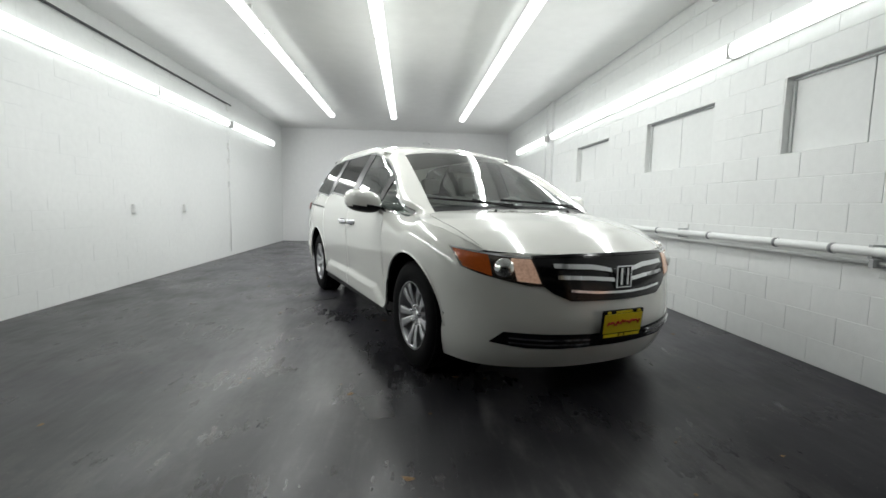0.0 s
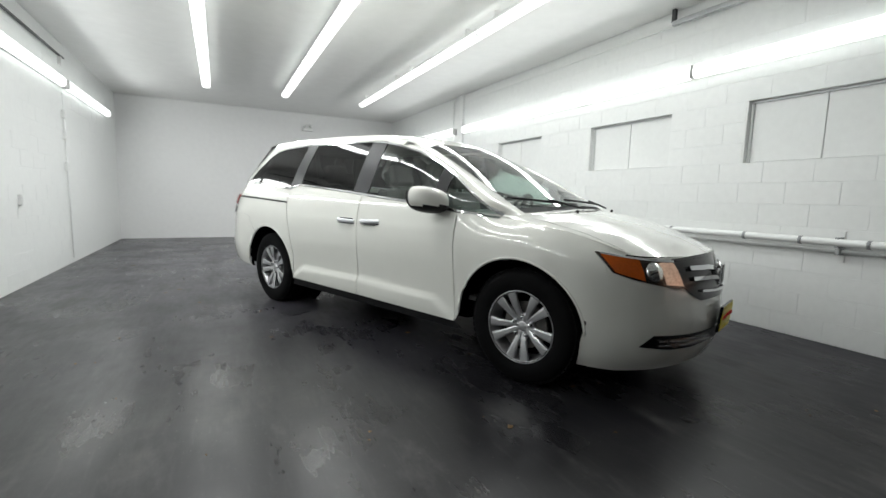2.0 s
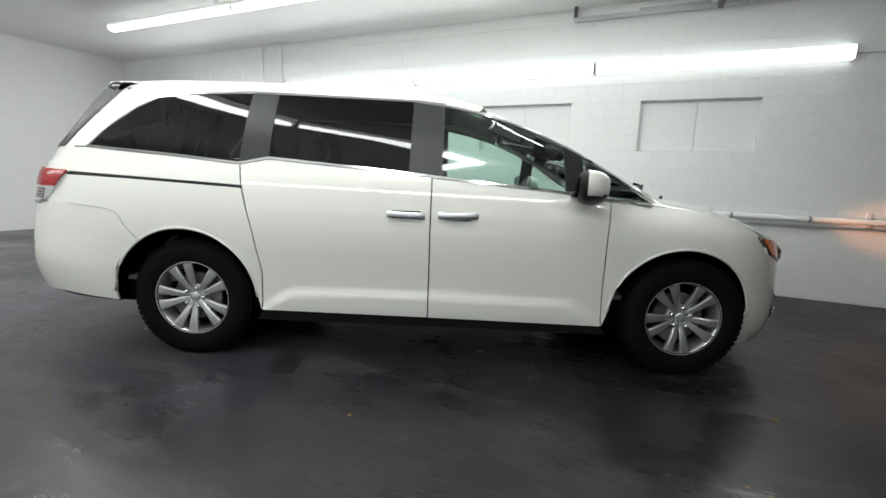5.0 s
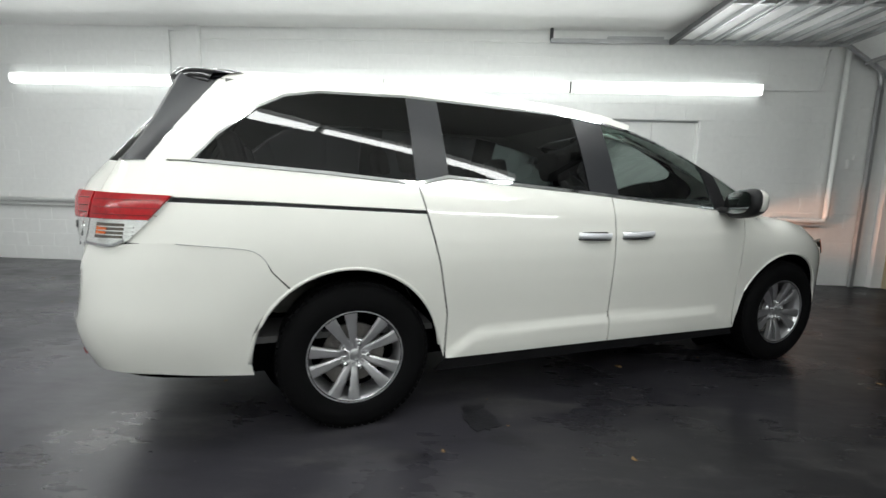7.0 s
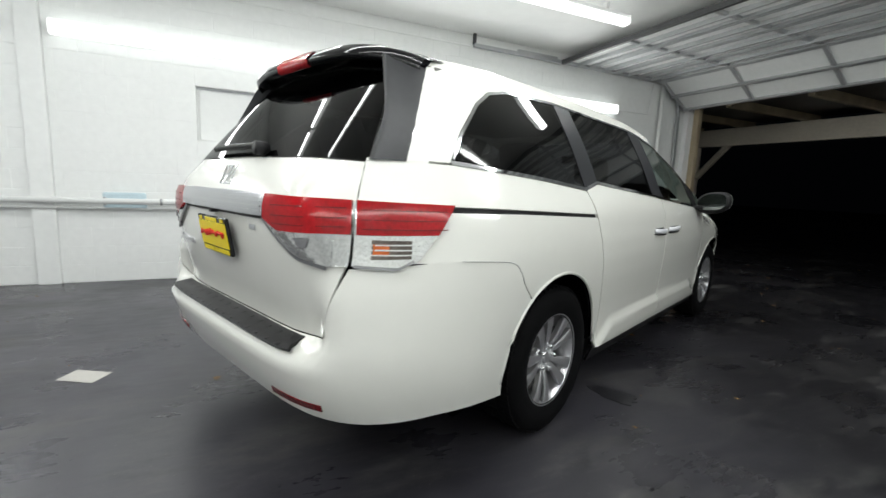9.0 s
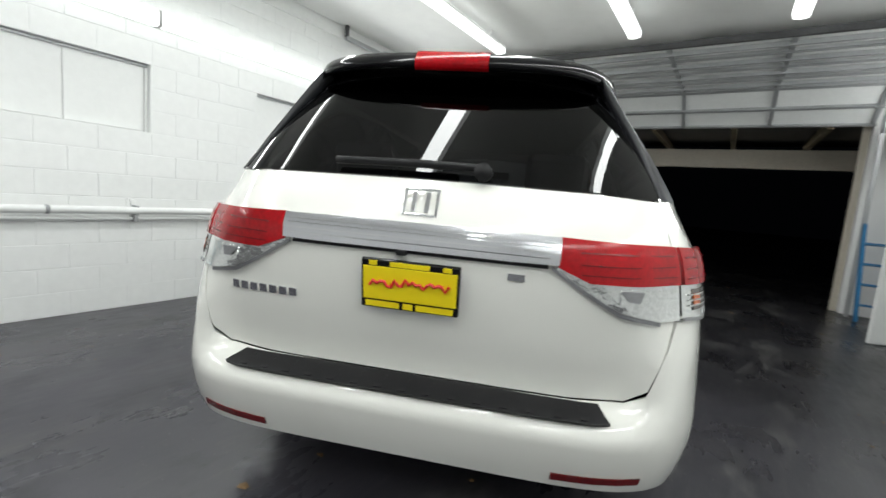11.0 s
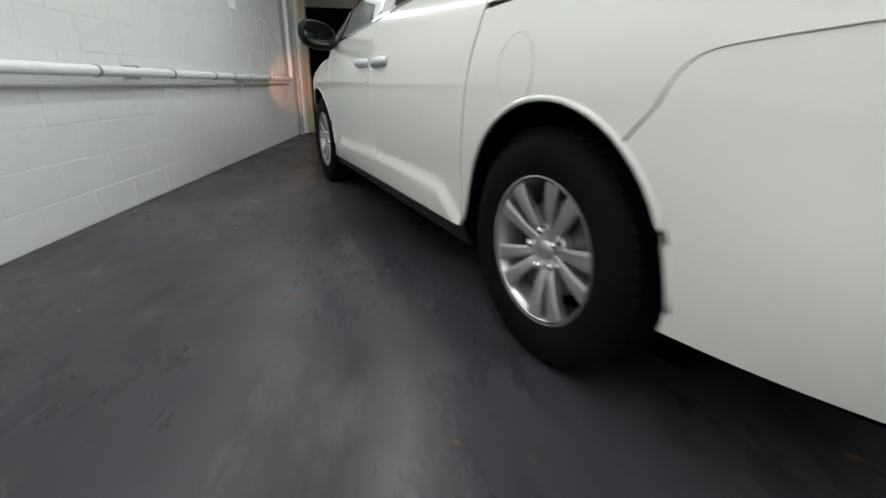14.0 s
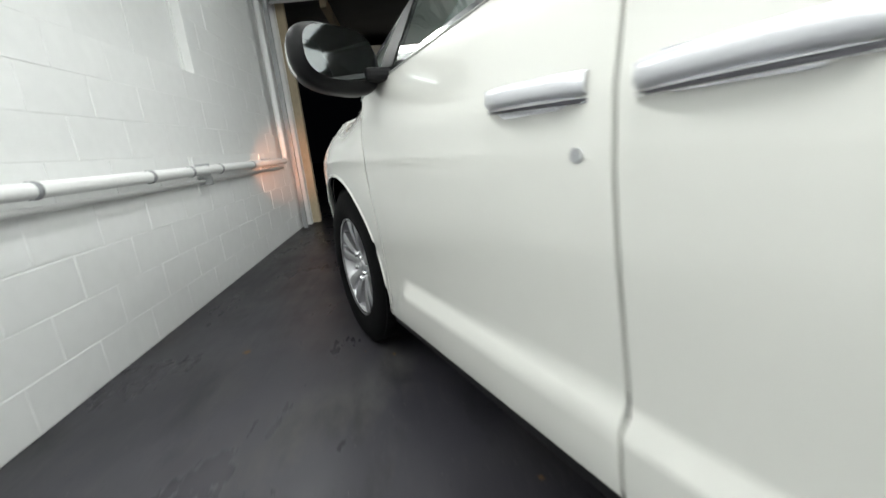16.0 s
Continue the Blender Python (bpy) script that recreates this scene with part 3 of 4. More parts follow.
def low(u, z):
    """Lower body, left side: u is the way round from the middle of the side (x there), up to U_FRONT and U_REAR at the ends."""
    w = half_width(z) * (1 + swell(u, z))
    if u > 1.2:
        return Vector((1.2 + (nose(z) - 1.2) * float(np.interp(u - 1.2, FRONT[0], FRONT[1])), w * float(np.interp(u - 1.2, FRONT[0], FRONT[2])), z))
    if u < -1.2:
        k = min(1, max(0, (u - U_REAR - .62) / .16))
        end = tail(z) + (tail_round(z) - tail(z)) * k * k * (3 - 2 * k)
        return Vector((-1.2 + (end + 1.2) * float(np.interp(-1.2 - u, REAR[0], REAR[1])), w * float(np.interp(-1.2 - u, REAR[0], REAR[2])), z))
    return Vector((u, w, z))


def front(s, z):
    """Front end, s metres round from the middle of the nose, to the left when positive."""
    p = low(U_FRONT - abs(s), z)
    return Vector((p.x, math.copysign(p.y, s), z))


def back(s, z):
    p = low(U_REAR + abs(s), z)
    return Vector((p.x, math.copysign(p.y, s), z))


wing_z = table([(.9, 1.05), (1.05, 1.044), (1.25, 1.032), (1.5, 1.008), (1.75, .967), (1.95, .905), (2.05, .862)])


def side(x, z):
    """Body side and side windows over x and z, left side."""
    w = half_width(z) * (1 + swell(x, z))
    y = w
    k = min(1, max(0, (z - .94) / .14)) * min(1, max(0, (1.5 - x) / .25) if z < 1.06 else 1)
    if x > .3:
        f = min(1, max(0, (x - 1.2) / (nose(z) - 1.2)))
        g = min(1, max(0, (x - screen(max(z, 1.0)) - .21 * min(1, max(0, (z - 1.03) / .14)) + .75) / .75))
        y = (1 - k) * w * (1 - f ** 4.2) ** (1 / 1.75) + k * w * (1 - g ** 3.0) ** (1 / 2.3)
    if x > 1.0 and z < 1.06:
        r = min(1.1, max(0, (z - wing_z(x) + .15) / .15))
        y -= .075 * r * r * min(1, (x - 1.0) / .3)
    if x < -1.2:
        f = min(1, (-1.2 - x) / (-1.2 - tail_round(z)))
        y = min(y, w * max(0, 1 - f ** 4.6) ** (1 / 6.0))
    lip = min(1, max(0, (.462 - .02 * abs(x) - z) / .02)) * min(1, max(0, (x + 1.02 + (z - .36) * -1.5) / .05)) * min(1, max(0, (.95 - x + (z - .36) * -1.5) / .05))
    return Vector((x, y + .021 * lip, z))


def shield(s, z):
    """Windscreen: s metres round from its middle."""
    a = max(0, U_SCREEN - abs(s))
    f, g = float(np.interp(a, SCREEN[0], SCREEN[1])), float(np.interp(a, SCREEN[0], SCREEN[2]))
    return Vector((screen(z) - .75 + .75 * f, math.copysign(half_width(z) * g, s), z))


# ---- the minivan ----
van = tagged(new("minivan"), "pearl white minivan with dark rear windows, parked at an angle", "minivan")
van.matrix_basis = pose(0, 0, 0, 0, 0, -67.5)


def flip(fn):
    def mirrored(a, b):
        p = fn(a, b)
        return Vector((p.x, -p.y, p.z))
    return mirrored


def normal_at(fn, a, b, e=.006):
    n = (fn(a + e, b) - fn(a - e, b)).cross(fn(a, b + e) - fn(a, b - e))
    p = fn(a, b)
    if n.length < 1e-9:
        return Vector((p.x, p.y, 0)).normalized()
    n.normalize()
    out = Vector((p.x * .35, p.y, (p.z - .8) * .5))
    return n if n.dot(out) > 0 else -n


def skin(name, poly, fn, mat, parent, step=.05, thick=.014, lift=0.0, label=""):
    """A panel: the outline poly in the two parameters of the surface fn, laid on it, with an edge folded inwards."""
    bm = bmesh.new()
    bm.faces.new([bm.verts.new((a, b, 0)) for a, b in poly])
    for axis in (0, 1):
        lo, hi = min(p[axis] for p in poly), max(p[axis] for p in poly)
        cut = Vector((1, 0, 0)) if axis == 0 else Vector((0, 1, 0))
        for i in range(1, int((hi - lo) / step) + 1):
            v = lo + i * (hi - lo) / (int((hi - lo) / step) + 1)
            bmesh.ops.bisect_plane(bm, geom=bm.verts[:] + bm.edges[:] + bm.faces[:], plane_co=cut * v, plane_no=cut, dist=1e-5)
    many = [f for f in bm.faces if len(f.verts) > 4]
    if many:
        bmesh.ops.triangulate(bm, faces=many)
    norms = {}
    for v in bm.verts:
        a, b = v.co.x, v.co.y
        n = normal_at(fn, a, b)
        v.co = fn(a, b) + n * lift
        norms[v] = n
    bm.normal_update()
    if sum(f.normal.dot(norms[f.verts[0]]) * f.calc_area() for f in bm.faces) < 0:
        bmesh.ops.reverse_faces(bm, faces=bm.faces[:])
    rim = [e for e in bm.edges if e.is_boundary]
    keep = list(bm.faces)
    made = bmesh.ops.extrude_edge_only(bm, edges=rim)["geom"]
    pairs = {}
    for e in rim:
        for v in e.verts:
            pairs[tuple(round(c, 6) for c in v.co)] = norms[v]
    for v in [g for g in made if isinstance(g, bmesh.types.BMVert)]:
        v.co = v.co - pairs[tuple(round(c, 6) for c in v.co)] * thick
    for e in rim:
        e.smooth = False
    return part(name, bm, mat, parent, label, smooth=True)


def both(name, poly, fn, mat, parent=None, **kw):
    return [skin(name, poly, f, mat, parent or van, **kw) for f in (fn, flip(fn))]


def across(name, poly, fn, mat, parent=None, **kw):
    """A panel that is its own mirror image: poly runs down its left half from the middle."""
    return skin(name, poly + [(-a, b) for a, b in reversed(poly) if abs(a) > 1e-6], fn, mat, parent or van, **kw)


def loft(name, rows, mat, parent, label="", out=(0, 0, 1)):
    bm = bmesh.new()
    g = [[bm.verts.new(p) for p in r] for r in rows]
    for r, q in zip(g, g[1:]):
        for i in range(len(r) - 1):
            bm.faces.new((r[i], r[i + 1], q[i + 1], q[i]))
    bm.normal_update()
    if sum((f.normal.dot(Vector(out)) for f in bm.faces), 0.0) < 0:
        bmesh.ops.reverse_faces(bm, faces=bm.faces[:])
    return part(name, bm, mat, parent, label, smooth=True)


def arch(cx, cz, r, a0, a1, n=18):
    return [(cx + r * math.cos(radians(a)), cz + r * math.sin(radians(a))) for a in np.linspace(a0, a1, n)]


def ribbon(name, pts, fn, w, mat, parent, lift=.004, thick=.006):
    """A narrow strip of width w along points on a surface."""
    top, low_ = [(a, b + w / 2) for a, b in pts], [(a, b - w / 2) for a, b in pts]
    return skin(name, top + low_[::-1], fn, mat, parent, step=.08, lift=lift, thick=thick)


REAR_ARCH, FRONT_ARCH = (-1.525, .36, .44), (1.465, .355, .435)
BELT = [(-2.17, 1.262), (-1.6, 1.225), (-1.197, 1.190), (-1.03, 1.228), (-.19, 1.166), (.03, 1.146), (.745, 1.088), (1.27, 1.022)]

# doors
front_door = both("front_door", [(-.041, .312), (.997, .302), (.985, .55), (.982, .83), (.992, 1.044), (.745, 1.078), (.03, 1.136), (-.041, 1.142)], side, PAINT, step=.025)
slide_door = both("sliding_door", [(-1.052, .316), (-.049, .312), (-.049, 1.143), (-.19, 1.156), (-1.03, 1.218), (-1.188, 1.182), (-1.158, 1.055), (-1.095, .81), (-1.045, .55)], side, PAINT, step=.025)
# wings and quarters
both("front_fender", [(1.004, .302)] + arch(*FRONT_ARCH, 187, 8, 22)[1:-1] + [(1.915, .47), (2.00, .60), (2.03, .72)] + [(x, wing_z(x) - .002) for x in np.linspace(2.04, 1.0, 14)] + [(.990, .83), (.993, .55)], side, PAINT)
both("quarter_panel", [(-1.062, .318), (-1.053, .55), (-1.103, .81), (-1.166, 1.046), (-1.85, 1.076), (-2.46, 1.092), (-2.50, .93), (-1.985, .8995), (-1.926, .8685), (-1.888, .850), (-1.861, .799)] + arch(*REAR_ARCH, 126, 7, 16), side, PAINT)
both("rail_cover", [(-1.169, 1.064), (-1.197, 1.180), (-1.6, 1.216), (-2.17, 1.253), (-2.40, 1.256), (-2.42, 1.118), (-2.28, 1.110), (-1.85, 1.094)], side, PAINT)
both("door_rail", [(-1.166, 1.044), (-1.17, 1.066), (-1.85, 1.098), (-2.30, 1.112), (-2.30, 1.086), (-1.85, 1.074)], side, BLACK_PLASTIC, lift=-.010)
QG = [(-2.145, 1.274), (-2.06, 1.372), (-1.905, 1.510), (-1.79, 1.575), (-1.64, 1.606), (-1.205, 1.630), (-1.205, 1.200), (-1.6, 1.236)]
roof_side = [(-2.175, 1.262), (-2.375, 1.262), (-2.295, 1.40), (-2.195, 1.53), (-2.09, 1.64), (-2.02, 1.694), (-1.7, 1.705), (-1.2, 1.708), (-.7, 1.700), (-.2, 1.676), (.08, 1.640), (.25, 1.590),
             (.215, 1.560), (.0, 1.598), (-.19, 1.622), (-1.2, 1.646), (-1.64, 1.620), (-1.80, 1.588), (-1.915, 1.522), (-2.075, 1.384)]
both("roof_side", roof_side, side, PAINT)
both("fin_panel", [(-2.378, 1.262), (-2.298, 1.40), (-2.198, 1.53), (-2.093, 1.64), (-2.023, 1.696), (-2.12, 1.690), (-2.24, 1.60), (-2.315, 1.45), (-2.395, 1.262)], side, PILLAR)
# glass and pillars
both("quarter_glass", QG, side, DARK_GLASS, thick=.004)
both("sliding_door_glass", [(-1.035, 1.628), (-.185, 1.616), (-.185, 1.172), (-1.03, 1.234)], side, DARK_GLASS, thick=.004)
FG = [(.012, 1.582), (.195, 1.546), (.42, 1.486), (.62, 1.409), (.735, 1.355), (.735, 1.096), (.012, 1.153)]
both("front_door_glass", FG, side, CLEAR_GLASS, thick=.004)
both("corner_glass", [(.84, 1.088), (.845, 1.300), (.93, 1.246), (1.045, 1.172), (1.265, 1.036)], side, CLEAR_GLASS, thick=.004)
both("rear_pillar_cover", [(-1.203, 1.200), (-1.203, 1.638), (-1.035, 1.638), (-1.030, 1.236), (-1.19, 1.196)], side, PILLAR, lift=.003)
both("middle_pillar_cover", [(-.185, 1.172), (-.185, 1.622), (.012, 1.603), (.012, 1.156)], side, PILLAR, lift=.003)
both("mirror_pillar_cover", [(.735, 1.096), (.735, 1.358), (.845, 1.304), (.84, 1.088)], side, BLACK_PLASTIC, lift=.003)
for f in (side, flip(side)):
    ribbon("belt_moulding", BELT, f, .014, CHROME, van)
    ribbon("window_moulding", [(-2.155, 1.275), (-2.068, 1.380), (-1.91, 1.517), (-1.795, 1.582), (-1.64, 1.614), (-1.2, 1.634), (-.19, 1.614), (.0, 1.591), (.203, 1.553), (.426, 1.494), (.625, 1.417), (.811, 1.328), (.93, 1.256), (1.048, 1.182), (1.29, 1.033)], f, .013, CHROME, van)

# A-pillars between side glass and windscreen
edge_x = table([(1.02, 1.305), (1.10, 1.185), (1.18, 1.055), (1.25, .94), (1.325, .815), (1.414, .63), (1.491, .432), (1.55, .215), (1.565, .16), (1.60, .03)])
for s in (1, -1):
    rows = []
    for z in np.linspace(1.025, 1.598, 18):
        a, b = shield(s * .668, z), side(edge_x(z), z)
        b = Vector((b.x, s * b.y, z + .004))
        m = (a + b) / 2 + Vector((.012, s * .012, .008))
        rows.append([a, (a + m) / 2 + Vector((.004, s * .004, .003)), m, (b + m) / 2 + Vector((.004, s * .004, .003)), b])
    loft("windscreen_pillar", rows, PAINT, van, out=(.3, s, .6))

# windscreen
across("windscreen", [(0, 1.105), (.45, 1.10), (.64, 1.090), (.678, 1.083), (.678, 1.3), (.678, 1.560), (.5, 1.583), (0, 1.603)], shield, SHIELD_GLASS, thick=.004, step=.07)
across("cowl", [(0, 1.06), (.5, 1.055), (.80, 1.035), (.78, 1.09), (.5, 1.112), (0, 1.117)], shield, BLACK_PLASTIC, lift=-.006, step=.08)
for s0, s1, z0, z1 in ((.52, -.16, 1.10, 1.135), (-.10, -.68, 1.10, 1.14)):
    bm = tube(bmesh.new(), [shield(s0 + (s1 - s0) * t, z0 + (z1 - z0) * t) + Vector((.022, 0, .016)) for t in np.linspace(0, 1, 10)], .008, 8)
    w = part("wiper", bm, BLACK_PLASTIC, van, smooth=True)
    part("wiper_arm", tube(bmesh.new(), [shield(s0, 1.075) + Vector((.03, 0, .015)), shield((s0 + s1) / 2, (z0 + z1) / 2) + Vector((.03, 0, .03))], .007, 8), BLACK_PLASTIC, w)

# roof: from its rim up to the crown
crown = table([(-2.3, 1.70), (-2.15, 1.722), (-1.9, 1.745), (-1.4, 1.762), (-.9, 1.760), (-.4, 1.740), (-.1, 1.716), (.15, 1.675), (.3, 1.638), (.5, 1.60)])
rim_z = table([(-2.14, 1.688), (-1.7, 1.705), (-1.2, 1.708), (-.7, 1.700), (-.2, 1.676), (.08, 1.640), (.25, 1.590)])
left_rim = [back(s, 1.685 - .01 * s) for s in np.linspace(0, .72, 7)] + [side(x, rim_z(x)) for x in np.linspace(-2.14, .22, 30)] + [shield(s, 1.603 - .02 * (s / .5) ** 2 if s < .5 else 1.583 - .038 * (s - .5) / .285) for s in np.linspace(.73, 0, 9)]
loop = left_rim + [Vector((p.x, -p.y, p.z)) for p in reversed(left_rim[1:-1])]
rings = []
for k in np.linspace(0, 1, 12):
    ring = []
    for p in loop:
        q = Vector((min(.05, max(-1.95, p.x)), 0, 0))
        x, y = p.x + (q.x - p.x) * k, p.y * (1 - k)
        e = 1 - (1 - k) ** 2.4
        ring.append(Vector((x, y, p.z + (crown(x) - p.z) * e)))
    rings.append(ring + [ring[0]])
loft("roof", rings, PAINT, van)

# bonnet and wing tops: one crowned surface, split at the shut lines
hood_z = table([(0, 1.085), (.25, 1.055), (.5, 1.005), (.75, .935), (.9, .877), (1, .832)])


def hood_point(k, t):
    e = front(k * .985, .845)
    edge_x_ = 1.06 + .98 * t
    x = (1 - t) * (1.49 - .41 * k * k) + t * (e.x + .004)
    y_edge = side(edge_x_, wing_z(edge_x_) - .002).y
    y = ((1 - t) * .93 * k + t * e.y) * (1 - k ** 4) + math.copysign(y_edge, k) * k ** 4
    x = x * (1 - k ** 4) + edge_x_ * k ** 4
    zc, ze = hood_z(t), wing_z(edge_x_) - .002
    return Vector((x, y, zc - (zc - ze) * abs(k) ** 2.3 + .016 * math.sin(math.pi * abs(k)) * (1 - t) * t * 2))


TS = np.linspace(0, 1, 26)
loft("bonnet", [[hood_point(k, t) for k in np.linspace(-.80, .80, 27)] for t in TS], PAINT, van)
for s in (1, -1):
    loft("wing_top", [[hood_point(s * k, t) for k in np.linspace(.805, 1, 9)] for t in TS], PAINT, van, out=(0, s * .3, 1))
    loft("bonnet_seam", [[hood_point(s * k, t) - Vector((0, 0, .006)) for k in (.79, .815)] for t in TS], LINER, van)
for y in (.28, -.28):
    bm = bmesh.new()
    bmesh.ops.create_uvsphere(bm, u_segments=10, v_segments=6, radius=.012, matrix=Matrix.Translation(hood_point(y / .8, .16) + Vector((0, 0, .006))))
    part("washer_nozzle", bm, BLACK_PLASTIC, van, smooth=True)

# nose: bumper, grille, headlights
across("front_bumper", [(0, .195), (.55, .185), (.95, .182), (1.150, .20), (1.150, .36), (1.128, .47), (1.04, .60), (.995, .72), (.985, .845), (.6, .838), (0, .832)], front, PAINT, step=.06)
across("bumper_lip", [(0, .165), (.9, .165), (1.06, .165), (1.05, .19), (.5, .19), (0, .20)], front, BLACK_PLASTIC, lift=-.03, step=.1)
grille = across("grille", [(0, .578), (.36, .582), (.46, .625), (.512, .665), (.545, .818), (.3, .826), (0, .828)], front, GLOSS_BLACK, lift=.006, thick=.03)
for pts, w in (([(-.44, .770), (-.2, .762), (-.07, .742)], .022), ([(-.43, .712), (-.2, .702), (-.07, .690)], .022), ([(-.36, .640), (-.18, .626), (0, .622)], .014)):
    for m in (1, -1):
        ribbon("grille_bar", [(m * a, b) for a, b in pts], front, w, CHROME, grille, lift=.022, thick=.02)
across("grille_brow", [(0, .822), (.3, .820), (.53, .812), (.55, .826), (.3, .834), (0, .836)], front, GLOSS_BLACK, lift=.012)
badge = new("badge")
badge.parent = van
bm = bmesh.new()
add_box(bm, (-.004, -.062, .645), (.006, -.052, .775), .003)
add_box(bm, (-.004, .052, .645), (.006, .062, .775), .003)
add_box(bm, (-.004, -.06, .765), (.006, .06, .775), .003)
add_box(bm, (-.004, -.05, .645), (.006, .05, .654), .003)
for y in (-.024, .024):
    add_box(bm, (-.004, y - .008, .660), (.010, y + .008, .762), .004)
bmesh.ops.translate(bm, vec=(front(0, .71).x + .026, 0, 0), verts=bm.verts[:])
part("emblem", bm, CHROME, badge, "chrome badge")
for s in (1, -1):
    def on(a, b, s=s):
        return front(s * a, b)
    lamp = skin("headlight", [(.505, .662), (.60, .668), (.733, .695), (.86, .725), (.966, .760), (1.02, .872), (.86, .850), (.70, .832), (.545, .820)], on, HEAD_BASE, van, lift=.006, thick=.02, label="headlight with chrome reflector and amber signal")
    skin("reflector", [(.525, .678), (.655, .692), (.665, .812), (.555, .808)], on, WARM_LAMP, lamp, lift=.010, thick=.004, label="warm glowing inner reflector")
    skin("signal_lens", [(.79, .716), (.95, .762), (1.0, .862), (.86, .842), (.79, .830)], on, AMBER, lamp, lift=.010, thick=.004, label="amber signal lens")
    bm = lathe(bmesh.new(), [(0, .018), (.03, .012), (.046, 0), (.056, -.004), (.056, -.02)], 24)
    p = on(.715, .765)
    n = normal_at(on, .715, .765)
    bmesh.ops.transform(bm, matrix=Matrix.Translation(p + n * .012) @ n.to_track_quat("Y", "Z").to_matrix().to_4x4(), verts=bm.verts[:])
    part("projector", bm, CLEAR_LENS, lamp, "round clear projector lens", smooth=True)
    ribbon("brow", [(.55, .814), (.70, .824), (.86, .842), (1.0, .864)], on, .010, CHROME, lamp, lift=.012)
    fog = skin("lower_intake", [(.22, .318), (.43, .312), (.62, .318), (.83, .345), (.75, .408), (.5, .398), (.22, .392)], on, GLOSS_BLACK, van, lift=.005, thick=.02)
    for b in (.352, .378):
        ribbon("intake_bar", [(.24, b - .014), (.5, b - .012), (.72, b)], on, .010, CHROME, fog, lift=.014, thick=.012)
skin("lower_intake", [(-.22, .318), (.22, .318), (.22, .392), (-.22, .392)], front, GLOSS_BLACK, van, lift=.004, thick=.02)


def plate(fn, s, z0, z1, w, parent_name):
    """A yellow dealer plate in a black frame, with red and dark print as plain marks."""
    zc = (z0 + z1) / 2
    n = normal_at(fn, s, zc)
    m = Matrix.Translation(fn(s, zc) + n * .03) @ n.to_track_quat("Z", "Y").to_matrix().to_4x4()
    h = (z1 - z0) / 2
    fr = part(parent_name, box((-w, -h, -.012), (w, h, .004), .006, m), GLOSS_BLACK, van, "yellow dealer plate in a black frame")
    part("plate_sheet", box((-w + .008, -h + .03, .001), (w - .008, h - .022, .007), .002, m), YELLOW, fr, "yellow sheet")
    rg = random.Random(3)
    x = -w + .03
    pts = []
    while x < w - .03:
        pts.append(m @ Vector((x, .006 + rg.uniform(-.014, .02) * (1.5 if x < -w + .06 else .8) + .02 * (x + w) * .5, .010)))
        x += .011
    part("red_print", tube(bmesh.new(), pts, .0052, 6), RED_INK, fr, "red script as a plain line")
    for a, b in ((-.135, -.03), (-.018, .012), (.022, .135)):
        part("print_bar", box((a, -h + .006, .003), (b, -h + .024, .0065), 0, m), YELLOW, fr)
    for a, b in ((-.06, .06), (-.125, -.10), (.10, .125)):
        part("print_bar", box((a, h - .019, .003), (b, h - .005, .0065), 0, m), YELLOW, fr)


plate(front, -.045, .372, .536, .151, "front_plate")

# tail: bumper, tailgate, lamps
def sx(x):
    """The way round from the middle of the tail to a place x on the side."""
    return x - U_REAR


across("rear_bumper", [(0, .385), (.6, .385), (1.1, .372), (sx(-1.968), .335), (sx(-1.968), .36)] + [(sx(a), b) for a, b in arch(*REAR_ARCH, 176, 126.4, 9)] + [(sx(-1.864), .797), (sx(-1.890), .848), (sx(-1.928), .883), (sx(-1.985), .897), (sx(-2.20), .918), (sx(-2.33), .924), (.795, .905), (.741, .78), (.707, .68), (.652, .644), (.5, .636), (0, .636)], back, PAINT, step=.05)
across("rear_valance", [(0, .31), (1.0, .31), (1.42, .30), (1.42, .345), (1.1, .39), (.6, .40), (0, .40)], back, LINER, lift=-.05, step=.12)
pad = across("step_pad", [(0, .611), (.55, .611), (.60, .614), (.575, .6335), (.3, .6345), (0, .6345)], back, BLACK_PLASTIC, lift=.006, step=.012, label="ribbed black step pad")
for a in np.linspace(-.53, .53, 15):
    ribbon("rib", [(a - .012, .6225), (a + .012, .6225)], back, .016, BLACK_PLASTIC, pad, lift=.0085, thick=.003)
for m in (1, -1):
    ribbon("reflector", [(m * .46, .424), (m * .58, .426), (m * .72, .430)], back, .024, RED_DEEP, van, lift=.004)
gate = across("tailgate", [(0, .641), (.49, .641), (.650, .649), (.7105, .70), (.745, .80), (.787, .93), (.8015, 1.10), (.8155, 1.17), (.831, 1.247), (.6, 1.256), (0, 1.262)], back, PAINT, step=.05)
across("rear_window", [(0, 1.268), (.6, 1.262), (.845, 1.252), (.83, 1.40), (.80, 1.605), (.4, 1.660), (0, 1.670)], back, REAR_GLASS, gate, step=.07, thick=.004)
